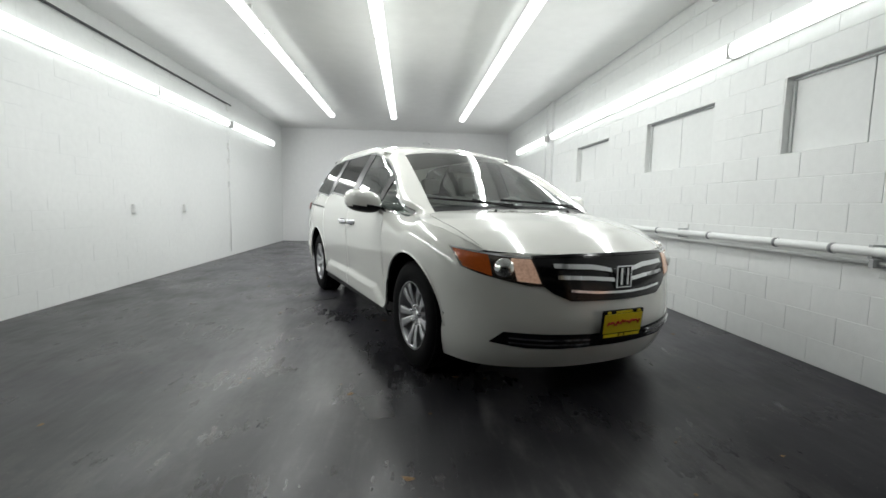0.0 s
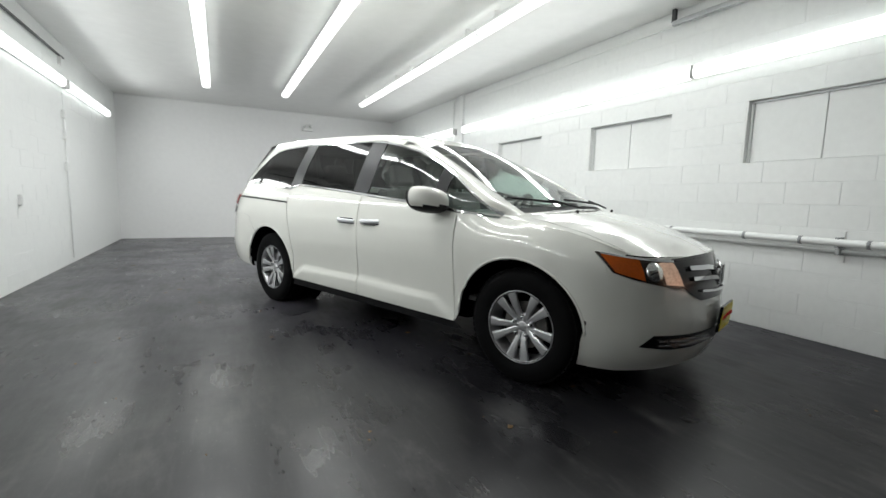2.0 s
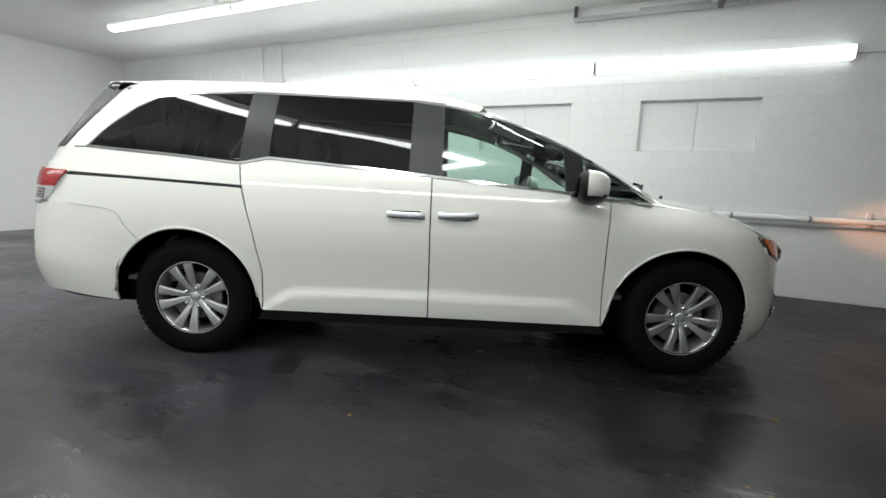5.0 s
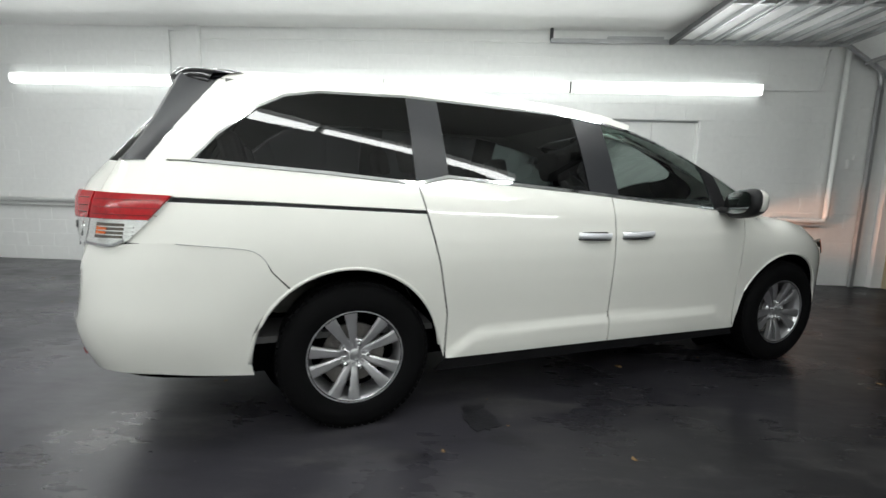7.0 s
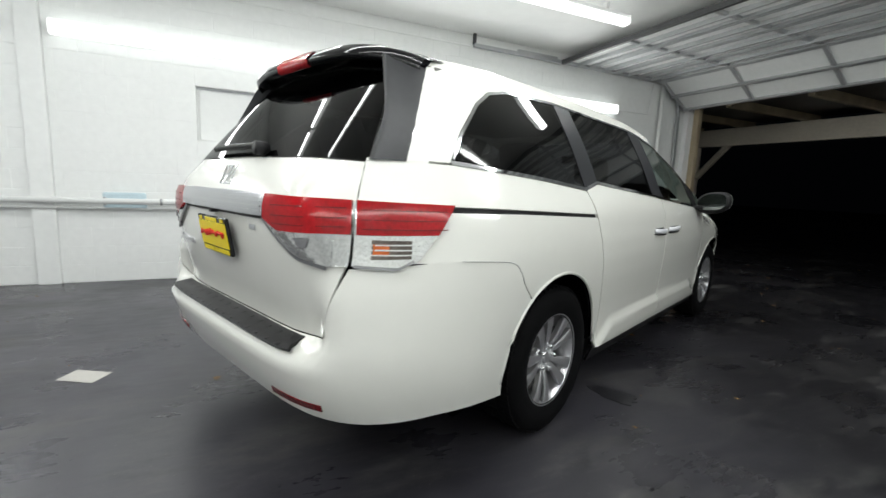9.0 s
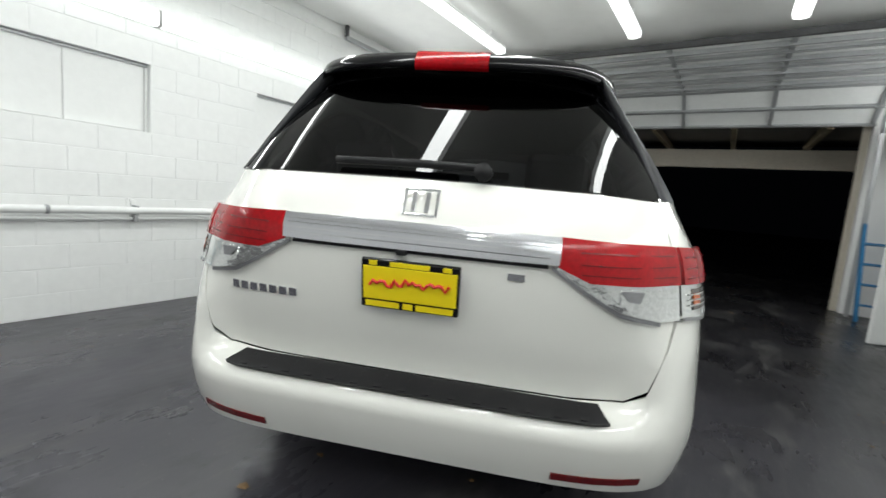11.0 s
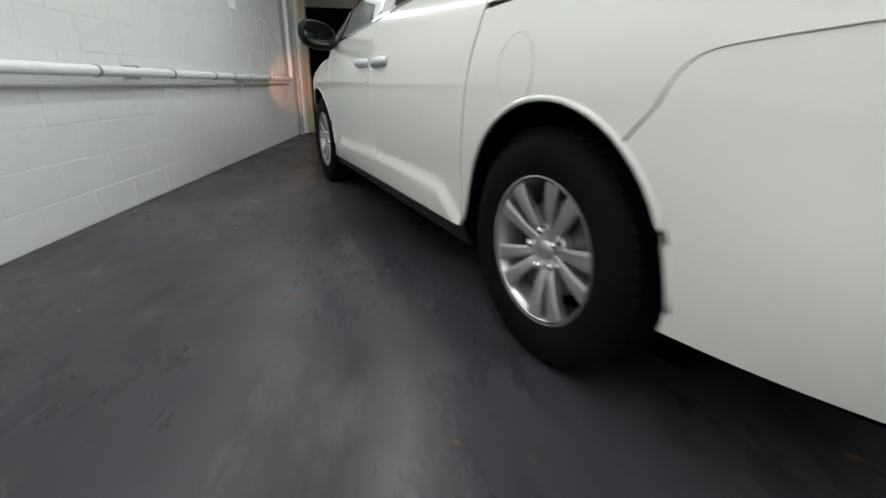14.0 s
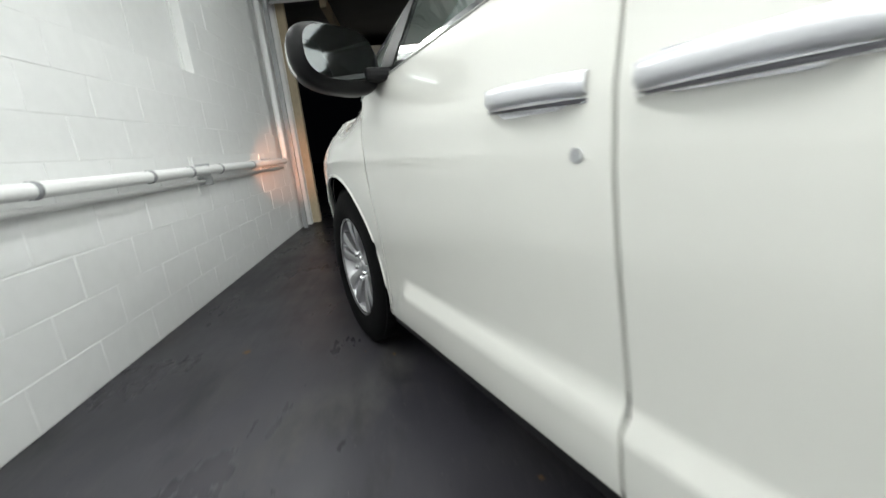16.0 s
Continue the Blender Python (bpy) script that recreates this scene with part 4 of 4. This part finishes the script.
for f in (1, -1):
    def on(a, b, s=f):
        return back(s * a, b)
    rows = []
    for t in np.linspace(0, 1, 13):
        b, a, push = 1.256 + .418 * t, .845 - .05 * t ** 2, .012 + .100 * t ** 1.6
        rows.append([on(a, b) + Vector((.01, 0, 0)), on(a + .004, b) + Vector((-.004, 0, 0)), on(a + .035, b) + Vector((-push, 0, 0)), on(a + .055, b) + Vector((-push * .96, 0, 0)), on(a + .075 + .03 * t, b) + Vector((-push * .6, 0, 0)), on(.978 - .012 * t, b) + Vector((-.005, f * .003, 0)), on(.985 - .012 * t, b) + Vector((.01, 0, 0))])
    loft("corner_pillar", rows, PILLAR, van, "dark pillar fin beside the rear window", out=(-1, f, 0))
    skin("corner_panel", [(.807, 1.105), (sx(-2.38), 1.110), (sx(-2.36), 1.262), (.836, 1.262)], on, PAINT, van)
    tl = skin("tail_lamp", [(.803, .915), (.95, .905), (sx(-2.42), .932), (sx(-2.355), 1.005), (sx(-2.275), 1.108), (.806, 1.118)], on, CLEAR_LENS, van, lift=.010, thick=.02, label="tail lamp with red upper and clear lower lens")
    skin("red_lens", [(.812, 1.012), (sx(-2.352), 1.012), (sx(-2.278), 1.106), (.812, 1.116)], on, RED_LENS, tl, lift=.018, thick=.012)
    ribbon("signal_bulb", [(.865, .968), (.890, .968), (.915, .968)], on, .034, AMBER, tl, lift=.0142, thick=.003)
    g = skin("gate_lamp", [(.425, 1.035), (.50, .985), (.60, .932), (.72, .908), (.792, .912), (.798, 1.118), (.44, 1.126)], on, CLEAR_LENS, gate, lift=.010, thick=.02, label="inner tail lamp, red over clear")
    skin("red_lens", [(.425, 1.045), (.515, 1.008), (.794, 1.012), (.796, 1.116), (.442, 1.124)], on, RED_LENS, g, lift=.018, thick=.012)
    for b in (1.030, 1.058, 1.086):
        ribbon("lens_rib", [(.49, b), (.62, b + .003), (.78, b + .004)], on, .003, RED_DEEP, g, lift=.0195, thick=.002)
        ribbon("lens_rib", [(.83, b), (1.0, b - .001), (1.12, b - .002)], on, .003, RED_DEEP, tl, lift=.0195, thick=.002)
    skin("reflector_bowl", [(.60, .955), (.66, .936), (.735, .934), (.735, .996), (.60, .996)], on, CLEAR_LENS, g, lift=.0125, thick=.003)
    skin("dark_recess", [(.600, .992), (.622, .966), (.652, .962), (.664, .994)], on, ALLOY_DARK, g, lift=.0165, thick=.003, label="dark bulb recess")
    skin("reflector_bowl", [(.86, .936), (.99, .938), (.99, .996), (.86, .998)], on, HEAD_BASE, tl, lift=.0125, thick=.003)
    for b in (.950, .966, .982):
        ribbon("lens_rib", [(.84, b), (.95, b), (1.03, b)], on, .0045, CLEAR_LENS, tl, lift=.0155, thick=.002)
    ribbon("lamp_frame", [(.81, .914), (.95, .908), (sx(-2.44), .930)], on, .010, ALLOY_DARK, tl, lift=.013)
    ribbon("lamp_edge", [(.41, 1.040), (.505, .978), (.60, .924), (.72, .902)], on, .012, ALLOY_DARK, g, lift=.012)
for f, g in ((side, back), (flip(side), flip(back))):
    pts = []
    for x, z in ((-1.861, .799), (-1.874, .826), (-1.890, .851), (-1.907, .870), (-1.928, .8845), (-1.955, .893), (-1.985, .898), (-2.06, .906), (-2.14, .913), (-2.22, .920)):
        p, q = f(x, z), g(sx(x), z)
        pts.append(Vector((x, p.y if abs(p.y) > abs(q.y) else q.y, z)))
    part("bumper_seam", tube(bmesh.new(), pts, .0014, 6), ALLOY_DARK, van, smooth=True)
bar = across("garnish_bar", [(0, 1.048), (.3, 1.048), (.43, 1.050), (.442, 1.122), (.2, 1.124), (0, 1.124)], back, SATIN_CHROME, gate, lift=.020, thick=.03, step=.04)
for i in range(4):
    ribbon("groove", [(-.42, 1.068 + i * .012), (0, 1.068 + i * .012), (.42, 1.068 + i * .012)], back, .003, CHROME, bar, lift=.0225, thick=.003)
ribbon("handle_shadow", [(-.40, 1.042), (0, 1.042), (.40, 1.042)], back, .012, BLACK_PLASTIC, gate, lift=.010)
plate(back, 0.0, .866, 1.022, .151, "rear_plate")
bm = bmesh.new()
add_box(bm, (-.018, -.010, 1.03), (.018, .020, 1.046), .004)
bmesh.ops.translate(bm, vec=(back(0, 1.03).x - .012, .03, 0), verts=bm.verts[:])
part("rear_camera", bm, BLACK_PLASTIC, gate)
x0 = back(0, 1.19).x - .006
bm = bmesh.new()
lean = Matrix.Translation((x0, 0, 1.19)) @ Euler((0, radians(22), 0)).to_matrix().to_4x4()
for lo, hi in (((-.005, -.055, -.045), (.004, -.046, .045)), ((-.005, .046, -.045), (.004, .055, .045)), ((-.005, -.05, .037), (.004, .05, .046)), ((-.005, -.046, -.046), (.004, .046, -.038)),
               ((-.009, -.028, -.034), (.004, -.014, .034)), ((-.009, .014, -.034), (.004, .028, .034))):
    add_box(bm, lo, hi, .003, lean)
part("rear_emblem", bm, CHROME, gate, "chrome badge")
for i in range(7):
    a = .625 - i * .036
    ribbon("letter_bar", [(a, .868), (a - .026, .868)], back, .026, SATIN_CHROME, gate, lift=.005, thick=.005)
ribbon("trim_badge", [(-.285, 1.000), (-.335, 1.000)], back, .020, SATIN_CHROME, gate, lift=.005, thick=.004)
# spoiler and the black band under it
across("window_header", [(0, 1.672), (.4, 1.662), (.80, 1.607), (.84, 1.59), (.93, 1.66), (.5, 1.70), (0, 1.705)], back, GLOSS_BLACK, gate, lift=.003)
rows = []
for s in np.linspace(-1.02, 1.02, 33):
    k = abs(s) / 1.02
    e = back(s, 1.655)
    ztop, reach = 1.735 - .055 * k ** 3, .108 - .03 * k ** 2
    d = Vector((-1, 0, 0))
    rows.append([e + Vector((.20, 0, ztop - 1.655)), e + Vector((.08, 0, ztop - 1.652)), e + d * reach * .7 + Vector((0, 0, ztop - 1.662)), e + d * reach + Vector((0, 0, ztop - 1.698)), e + d * reach * .92 + Vector((0, 0, ztop - 1.720)), e + Vector((-.035, 0, .026 - .025 * k ** 2)), e + Vector((.01, 0, .020 - .03 * k ** 2))])
sp = loft("spoiler", rows, GLOSS_BLACK, van, "black roof spoiler over the rear window", out=(-.3, 0, 1))
rows = []
for s in np.linspace(-.20, .20, 9):
    e = back(s, 1.655)
    rows.append([e + Vector((-.05, 0, .081)), e + Vector((-.08, 0, .077)), e + Vector((-.113, 0, .040)), e + Vector((-.108, 0, .014)), e + Vector((-.09, 0, .008))])
loft("brake_light", rows, RED_LENS, sp, "red high brake light", out=(-1, 0, .5))
wp = tube(bmesh.new(), [back(s, 1.30 + .01 * math.cos(s * 3)) + Vector((-.035, 0, .0)) for s in np.linspace(.36, -.20, 12)], .013, 8)
wiper = part("rear_wiper", wp, BLACK_PLASTIC, gate, smooth=True)
part("wiper_pivot", tube(bmesh.new(), [back(-.20, 1.285) + Vector((.0, 0, .01)), back(-.20, 1.285) + Vector((-.05, 0, .012))], .028, 12), BLACK_PLASTIC, wiper, smooth=True)

# sills, arch linings, floor pan
both("sill", [(-1.10, .235), (-1.06, .316), (1.0, .302), (1.04, .235)], side, BLACK_PLASTIC, lift=-.018, step=.2)
for f in (side, flip(side)):
    for c in (REAR_ARCH, FRONT_ARCH):
        cx, cz, r = c
        rows = []
        for a in np.linspace(0, 180, 26):
            x, z = cx + (r + .004) * math.cos(radians(a)), cz + (r + .004) * math.sin(radians(a))
            p = f(x, max(.16, z))
            rows.append([Vector((x, p.y * .97, z)), Vector((x, p.y * .55, z))])
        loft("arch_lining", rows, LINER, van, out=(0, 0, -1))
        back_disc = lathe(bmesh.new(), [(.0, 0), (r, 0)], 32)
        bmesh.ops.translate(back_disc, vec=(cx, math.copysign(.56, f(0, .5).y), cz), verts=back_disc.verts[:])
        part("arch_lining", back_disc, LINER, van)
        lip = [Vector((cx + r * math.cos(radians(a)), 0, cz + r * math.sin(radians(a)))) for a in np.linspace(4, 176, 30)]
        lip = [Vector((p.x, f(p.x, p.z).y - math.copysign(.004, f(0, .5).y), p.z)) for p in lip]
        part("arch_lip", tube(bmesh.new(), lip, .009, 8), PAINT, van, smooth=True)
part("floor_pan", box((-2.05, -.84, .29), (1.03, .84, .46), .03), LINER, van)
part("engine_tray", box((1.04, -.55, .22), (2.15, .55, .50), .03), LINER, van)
# inner shell that closes the gaps between panels
for f in (side, flip(side)):
    inner = [(-1.03, .33), (1.02, .33)] + arch(*FRONT_ARCH, 182, 5, 12)[1:-1] + [(1.88, .50), (1.86, .80), (1.2, .97), (-1.03, 1.14), (-2.15, 1.20), (-2.2, .5), (-2.05, .45)] + arch(*REAR_ARCH, 175, 0, 12)[1:-1]
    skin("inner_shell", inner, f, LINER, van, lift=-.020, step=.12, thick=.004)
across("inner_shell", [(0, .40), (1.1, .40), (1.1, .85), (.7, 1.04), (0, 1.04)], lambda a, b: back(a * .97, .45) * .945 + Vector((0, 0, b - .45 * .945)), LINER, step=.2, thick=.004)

# mirrors and handles
for s, door in ((1, front_door[0]), (-1, front_door[1])):
    bm = bmesh.new()
    bmesh.ops.create_uvsphere(bm, u_segments=24, v_segments=16, radius=1)
    for v in bm.verts:
        x, y, z = v.co
        v.co = Vector(((.125 if x > 0 else .060) * math.copysign(abs(x) ** .8, x), .132 * math.copysign(abs(y) ** .75, y) , .088 * math.copysign(abs(z) ** .75, z)))
        v.co.z += .018 * v.co.y / .128
        v.co.x -= .28 * v.co.y
    bmesh.ops.transform(bm, matrix=Matrix.Translation((.815, s * 1.085, 1.125)) @ Matrix.Diagonal((1, s, 1, 1)), verts=bm.verts[:])
    if s < 0:
        bmesh.ops.reverse_faces(bm, faces=bm.faces[:])
    for f in bm.faces:
        f.material_index = 1 if f.calc_center_median().z < 1.088 or f.calc_center_median().x + .28 * (abs(f.calc_center_median().y) - 1.085) < .812 else 0
    mir = part("door_mirror", bm, PAINT, van, "white door mirror with a black underside", smooth=True, mats=(BLACK_PLASTIC,))
    bm = bmesh.new()
    ring = [bm.verts.new((.751 - .28 * s * .100 * math.copysign(abs(math.cos(a)) ** .7, math.cos(a)), s * 1.085 + .100 * math.copysign(abs(math.cos(a)) ** .7, math.cos(a)), 1.132 + .066 * math.copysign(abs(math.sin(a)) ** .7, math.sin(a)) + .012 * s * math.cos(a))) for a in np.linspace(0, 2 * math.pi, 33)[:-1]]
    bm.faces.new(ring if s > 0 else ring)
    bmesh.ops.recalc_face_normals(bm, faces=bm.faces[:])
    part("mirror_glass", bm, MIRROR, mir)
    part("mirror_stalk", box((.76, min(s * .90, s * 1.02), 1.065), (.87, max(s * .90, s * 1.02), 1.10), .012), BLACK_PLASTIC, mir)
    f = side if s > 0 else flip(side)
    for d, a, b, hand in ((door, .0, .235, 1), (slide_door[0] if s > 0 else slide_door[1], -.30, -.075, -1)):
        rows = []
        for t in np.linspace(0, 1, 12):
            x = a + (b - a) * t
            bow = .030 * math.sin(math.pi * t) ** .5
            p, n = f(x, .935 + .006 * t * hand), Vector((0, s, 0))
            rows.append([p + n * (bow - .004) + Vector((0, 0, dz)) + n * dn for dz, dn in ((.016, 0), (.013, .010), (-.008, .012), (-.016, .006), (-.016, -.004))])
        h = loft("handle", rows, HANDLE, d, "bright satin silver door handle", out=(0, s, 0))
        rows = [[q[3] + Vector((0, s * .001, -.002)), q[3] + Vector((0, s * .0, -.010)), q[4] + Vector((0, 0, -.008))] for q in rows]
        loft("handle_trim", rows, CHROME, h, out=(0, s, 0))
        skin("handle_cup", [(a + .01, .925), (a + .05, .905), (b - .05, .905), (b - .01, .925), (b - .03, .952), (a + .03, .952)], f, GLOSS_BLACK if s < 0 else SATIN_CHROME, d, lift=.0015, thick=.002)
# keyhole and filler flap on the left
part("keyhole", tube(bmesh.new(), [side(.018, .842) - Vector((0, .004, 0)), side(.018, .842) + Vector((0, .004, 0))], .011, 14), SATIN_CHROME, front_door[0])
seam = [(-1.38 + .085 * math.cos(a), .868 + .085 * math.sin(a) * 1.15) for a in np.linspace(0, 2 * math.pi, 29)]
part("filler_flap", tube(bmesh.new(), [side(a, b) + Vector((0, -.0005, 0)) for a, b in seam], .0012, 5), ALLOY_DARK, van, "round fuel filler flap seam")

# ---- wheels ----
TYRE_R, RIM_R = .362, .226
bm = lathe(bmesh.new(), [(RIM_R - .008, -.105), (RIM_R + .01, -.112), (.27, -.122), (.325, -.118), (.350, -.100), (.3585, -.080), (.362, -.02), (.362, .02), (.3585, .080), (.350, .100), (.325, .118), (.27, .122), (RIM_R + .01, .112), (RIM_R - .008, .105)], 72)
tyre_mesh = mesh_object("tyre", bm, RUBBER, smooth=True)
bm = bmesh.new()
for i in range(64):
    for y0, y1 in ((-.095, -.052), (-.022, .022), (.052, .095)):
        a = 2 * math.pi * (i + (.5 if y0 < -.03 else 0)) / 64
        m = Matrix.Translation((.3605 * math.cos(a), 0, .3605 * math.sin(a))) @ Euler((0, -a, 0)).to_matrix().to_4x4()
        add_box(bm, (-.006, y0, -.0135), (.004 if abs(y0) < .09 else .0005, y1, .0135), 0, m)
tread_mesh = mesh_object("tread", bm, RUBBER)
bm = lathe(bmesh.new(), [(.210, .06), (.218, .104), (.228, .110), (.232, .104), (.226, .095), (.216, .085), (.204, .02), (.199, -.09), (.21, -.10)], 64)
rim_mesh = mesh_object("wheel", bm, ALLOY, smooth=True)
bm = bmesh.new()
prof = [(.030, .014, .070), (.06, .0155, .074), (.09, .0175, .084), (.13, .021, .093), (.17, .0255, .099), (.216, .031, .102)]
up = [[bm.verts.new((r, y - .004, w * 1.0)), bm.verts.new((r, y, w * .55)), bm.verts.new((r, y, -w * .55)), bm.verts.new((r, y - .004, -w))] for r, w, y in prof]
dn = [[bm.verts.new((r, y - .030, w * .8)), bm.verts.new((r, y - .030, -w * .8))] for r, w, y in prof]
for i in range(5):
    for j in range(3):
        bm.faces.new((up[i][j], up[i][j + 1], up[i + 1][j + 1], up[i + 1][j]))
    bm.faces.new((up[i][0], up[i + 1][0], dn[i + 1][0], dn[i][0]))
    bm.faces.new((up[i][3], dn[i][1], dn[i + 1][1], up[i + 1][3]))
bmesh.ops.recalc_face_normals(bm, faces=bm.faces[:])
spoke_mesh = mesh_object("spoke", bm, ALLOY)
bm = lathe(bmesh.new(), [(0, .079), (.024, .0785), (.029, .076), (.032, .067), (.052, .066), (.074, .066), (.079, .056), (.078, .02)], 32)
hub_mesh = mesh_object("hub", bm, ALLOY, smooth=True)
bm = lathe(bmesh.new(), [(0, .103), (.009, .102), (.0125, .096), (.0125, .070)], 10)
nut_mesh = mesh_object("lug_nut", bm, CHROME, smooth=True)
bm = lathe(bmesh.new(), [(.07, .035), (.148, .035), (.148, .012), (.07, .012)], 48)
disc_mesh = mesh_object("brake_disc", bm, IRON, smooth=False)
bm = box((.085, -.03, -.06), (.165, .055, .06), .012, Euler((0, radians(35), 0)).to_matrix().to_4x4())
caliper_mesh = mesh_object("brake_caliper", bm, IRON)
bm = lathe(bmesh.new(), [(0, -.02), (.20, -.02)], 40)
cover_mesh = mesh_object("inner_cover", bm, LINER)
protos = [tyre_mesh, tread_mesh, rim_mesh, spoke_mesh, hub_mesh, nut_mesh, disc_mesh, caliper_mesh, cover_mesh]


def sub(proto, parent, m=None):
    ob = new(proto.name, proto.data)
    ob.parent = parent
    if m is not None:
        ob.matrix_basis = m
    return ob


for wx, wy, spin in ((1.5, -.840, 15), (-1.5, -.840, 2), (1.5, .840, 50), (-1.5, .840, 33)):
    w = new("wheel", rim_mesh.data)
    w.parent = van
    w.matrix_basis = Matrix.Translation((wx, wy, .360)) @ Euler((0, radians(spin), radians(180 if wy < 0 else 0))).to_matrix().to_4x4()
    tagged(w, "ten-spoke alloy wheel with a black tyre")
    for proto in (tyre_mesh, tread_mesh, hub_mesh, disc_mesh, caliper_mesh, cover_mesh):
        sub(proto, w)
    for i in range(5):
        a = 72 * i
        for off in (-13.5, 13.5):
            sub(spoke_mesh, w, Euler((0, radians(a + off), 0)).to_matrix().to_4x4())
        sub(nut_mesh, w, Matrix.Translation((.060 * math.cos(radians(a + 36)), -.008, .060 * math.sin(radians(a + 36)))))
for p in protos:
    bpy.data.objects.remove(p)

# ---- cabin ----
def seat(x, y, w, z=.46, scale=1.0):
    root = part("seat", box((x - .25, y - w / 2, z), (x + .27, y + w / 2, z + .17), .05), UPHOLSTERY, van, "grey upholstered car seat")
    m = Matrix.Translation((x - .22, y, z + .12)) @ Euler((0, radians(-14), 0)).to_matrix().to_4x4()
    part("seat_back", box((-.07, -w / 2, 0), (.07, w / 2, .64 * scale), .06, m, 3), UPHOLSTERY, root)
    for dy in ((0,) if w < .8 else (-.42, .42)):
        part("head_restraint", box((-.055, dy - .125, .68 * scale), (.05, dy + .125, .87 * scale), .05, m, 3), UPHOLSTERY, root)
        for q in (-.05, .05):
            part("restraint_post", box((-.008, dy + q - .006, .62 * scale), (.008, dy + q + .006, .70 * scale), 0, m), SATIN_CHROME, root)
    return root


for y in (-.42, .42):
    seat(.30, y, .52)
    seat(-.70, y, .52, .48)
seat(-1.65, 0, 1.25, .50, .95)
dash = part("dashboard", box((.78, -.80, .72), (1.28, .80, 1.06), .07, None, 3), DASH, van)
part("instrument_hood", box((.74, .22, .98), (.95, .62, 1.09), .03), DASH, dash)
st = Matrix.Translation((.66, .42, 1.02)) @ Euler((0, radians(-62), 0)).to_matrix().to_4x4()
ringp = [st @ Vector((.185 * math.cos(a), .185 * math.sin(a), 0)) for a in np.linspace(0, 2 * math.pi, 33)]
wheel_ob = part("steering_wheel", tube(bmesh.new(), ringp, .016, 8, False), DASH, van, "grey steering wheel", smooth=True)
part("wheel_boss", box((-.17, -.03, -.02), (.17, .03, .015), .012, st), DASH, wheel_ob)
part("rear_view_mirror", box((.40, -.11, 1.42), (.425, .11, 1.49), .01), GLOSS_BLACK, van)
part("cabin_floor", box((-2.3, -.86, .44), (1.2, .86, .47)), DASH, van)
for s in (1, -1):
    lo, hi = sorted((s * .84, s * .868))
    part("door_trim", box((-1.03, lo, .47), (.95, hi, 1.09), .02), DASH, van)
    part("quarter_trim", box((-2.2, lo, .86), (-1.035, hi, 1.09), .02), DASH, van)
part("headliner", box((-2.05, -.62, 1.635), (.05, .62, 1.65)), UPHOLSTERY, van)
for ob in van.children_recursive:
    if ob.name.split(".")[0] in ("windscreen", "front_door_glass", "sliding_door_glass", "quarter_glass", "corner_glass", "rear_window"):
        ob.visible_shadow = False

# ---- the single blocks of the two long walls ----
def block_mesh(length, height, depth, chamfer=.003):
    """One block face: proud of the wall by depth, with a soft chamfer; it stands on the wall's plane x = 0 and looks to -x."""
    l, h, c = length / 2, height / 2, chamfer
    v = [(0, -l, -h), (0, l, -h), (0, l, h), (0, -l, h), (-depth, -l + c, -h + c), (-depth, l - c, -h + c), (-depth, l - c, h - c), (-depth, -l + c, h - c)]
    f = [(4, 7, 6, 5), (0, 4, 5, 1), (1, 5, 6, 2), (2, 6, 7, 3), (3, 7, 4, 0)]
    return v, f


def block_spans(windows, lo, hi):
    """Course by course, the spans of whole and cut blocks."""
    out = []
    for c in range(int(3.2 / COURSE) + 1):
        z0, z1 = c * COURSE, min((c + 1) * COURSE, 3.19)
        if z1 - z0 < .05:
            continue
        y = lo - (BLOCK / 2 if c % 2 else 0)
        while y < hi:
            a, b = max(y, lo), min(y + BLOCK, hi)
            pieces = [(a, b)]
            for w0, w1, s0, s1 in windows:
                if z0 < s1 - .02 and z1 > s0 + .02:
                    pieces = [q for p0, p1 in pieces for q in ((p0, min(p1, w0)), (max(p0, w1), p1)) if q[1] - q[0] > .03]
            out += [(p0, p1, z0, z1) for p0, p1 in pieces]
            y += BLOCK
    return out


def join_blocks(name, spans, x, s, depth, parent, rng):
    vs, fs = [], []
    for a, b, z0, z1 in spans:
        v, f = block_mesh(b - a - .004, z1 - z0 - .004, depth + rng.uniform(-.0012, .0012))
        n = len(vs)
        vs += [(x + s * p[0], (a + b) / 2 + p[1], (z0 + z1) / 2 + p[2]) for p in v]
        fs += [tuple(n + i for i in (q if s > 0 else q[::-1])) for q in f]
    me = bpy.data.meshes.new(name)
    me.from_pydata(vs, [], fs)
    me.materials.append(WALL)
    ob = new(name, me)
    ob.parent = parent
    return tagged(ob, kind="stuff")


rng = random.Random(11)
spans = block_spans([(a, b, SILL, HEAD) for a, b in WINDOWS], SOUTH, NORTH)
near = [q for q in spans if q[0] < 3.0 and q[2] < 2.3][:300]
shared = {}
for a, b, z0, z1 in near:
    key = (round(b - a, 2), round(z1 - z0, 3))
    if key not in shared:
        v, f = block_mesh(b - a - .003, z1 - z0 - .003, .0072)
        me = bpy.data.meshes.new("block")
        me.from_pydata(v, [], f)
        me.materials.append(WALL)
        shared[key] = me
    ob = new("block", shared[key])
    ob.parent = east
    ob.location = (EAST + .007 + rng.uniform(-.0012, .0012), (a + b) / 2, (z0 + z1) / 2)
chosen = set(near)
join_blocks("upper_blocks", [q for q in spans if q not in chosen], EAST + .007, 1, .0072, east, rng)
join_blocks("wall_blocks", block_spans([(-3.40, -2.46, 0, 2.15)], SOUTH, NORTH), WEST - .005, -1, .005, west, rng)
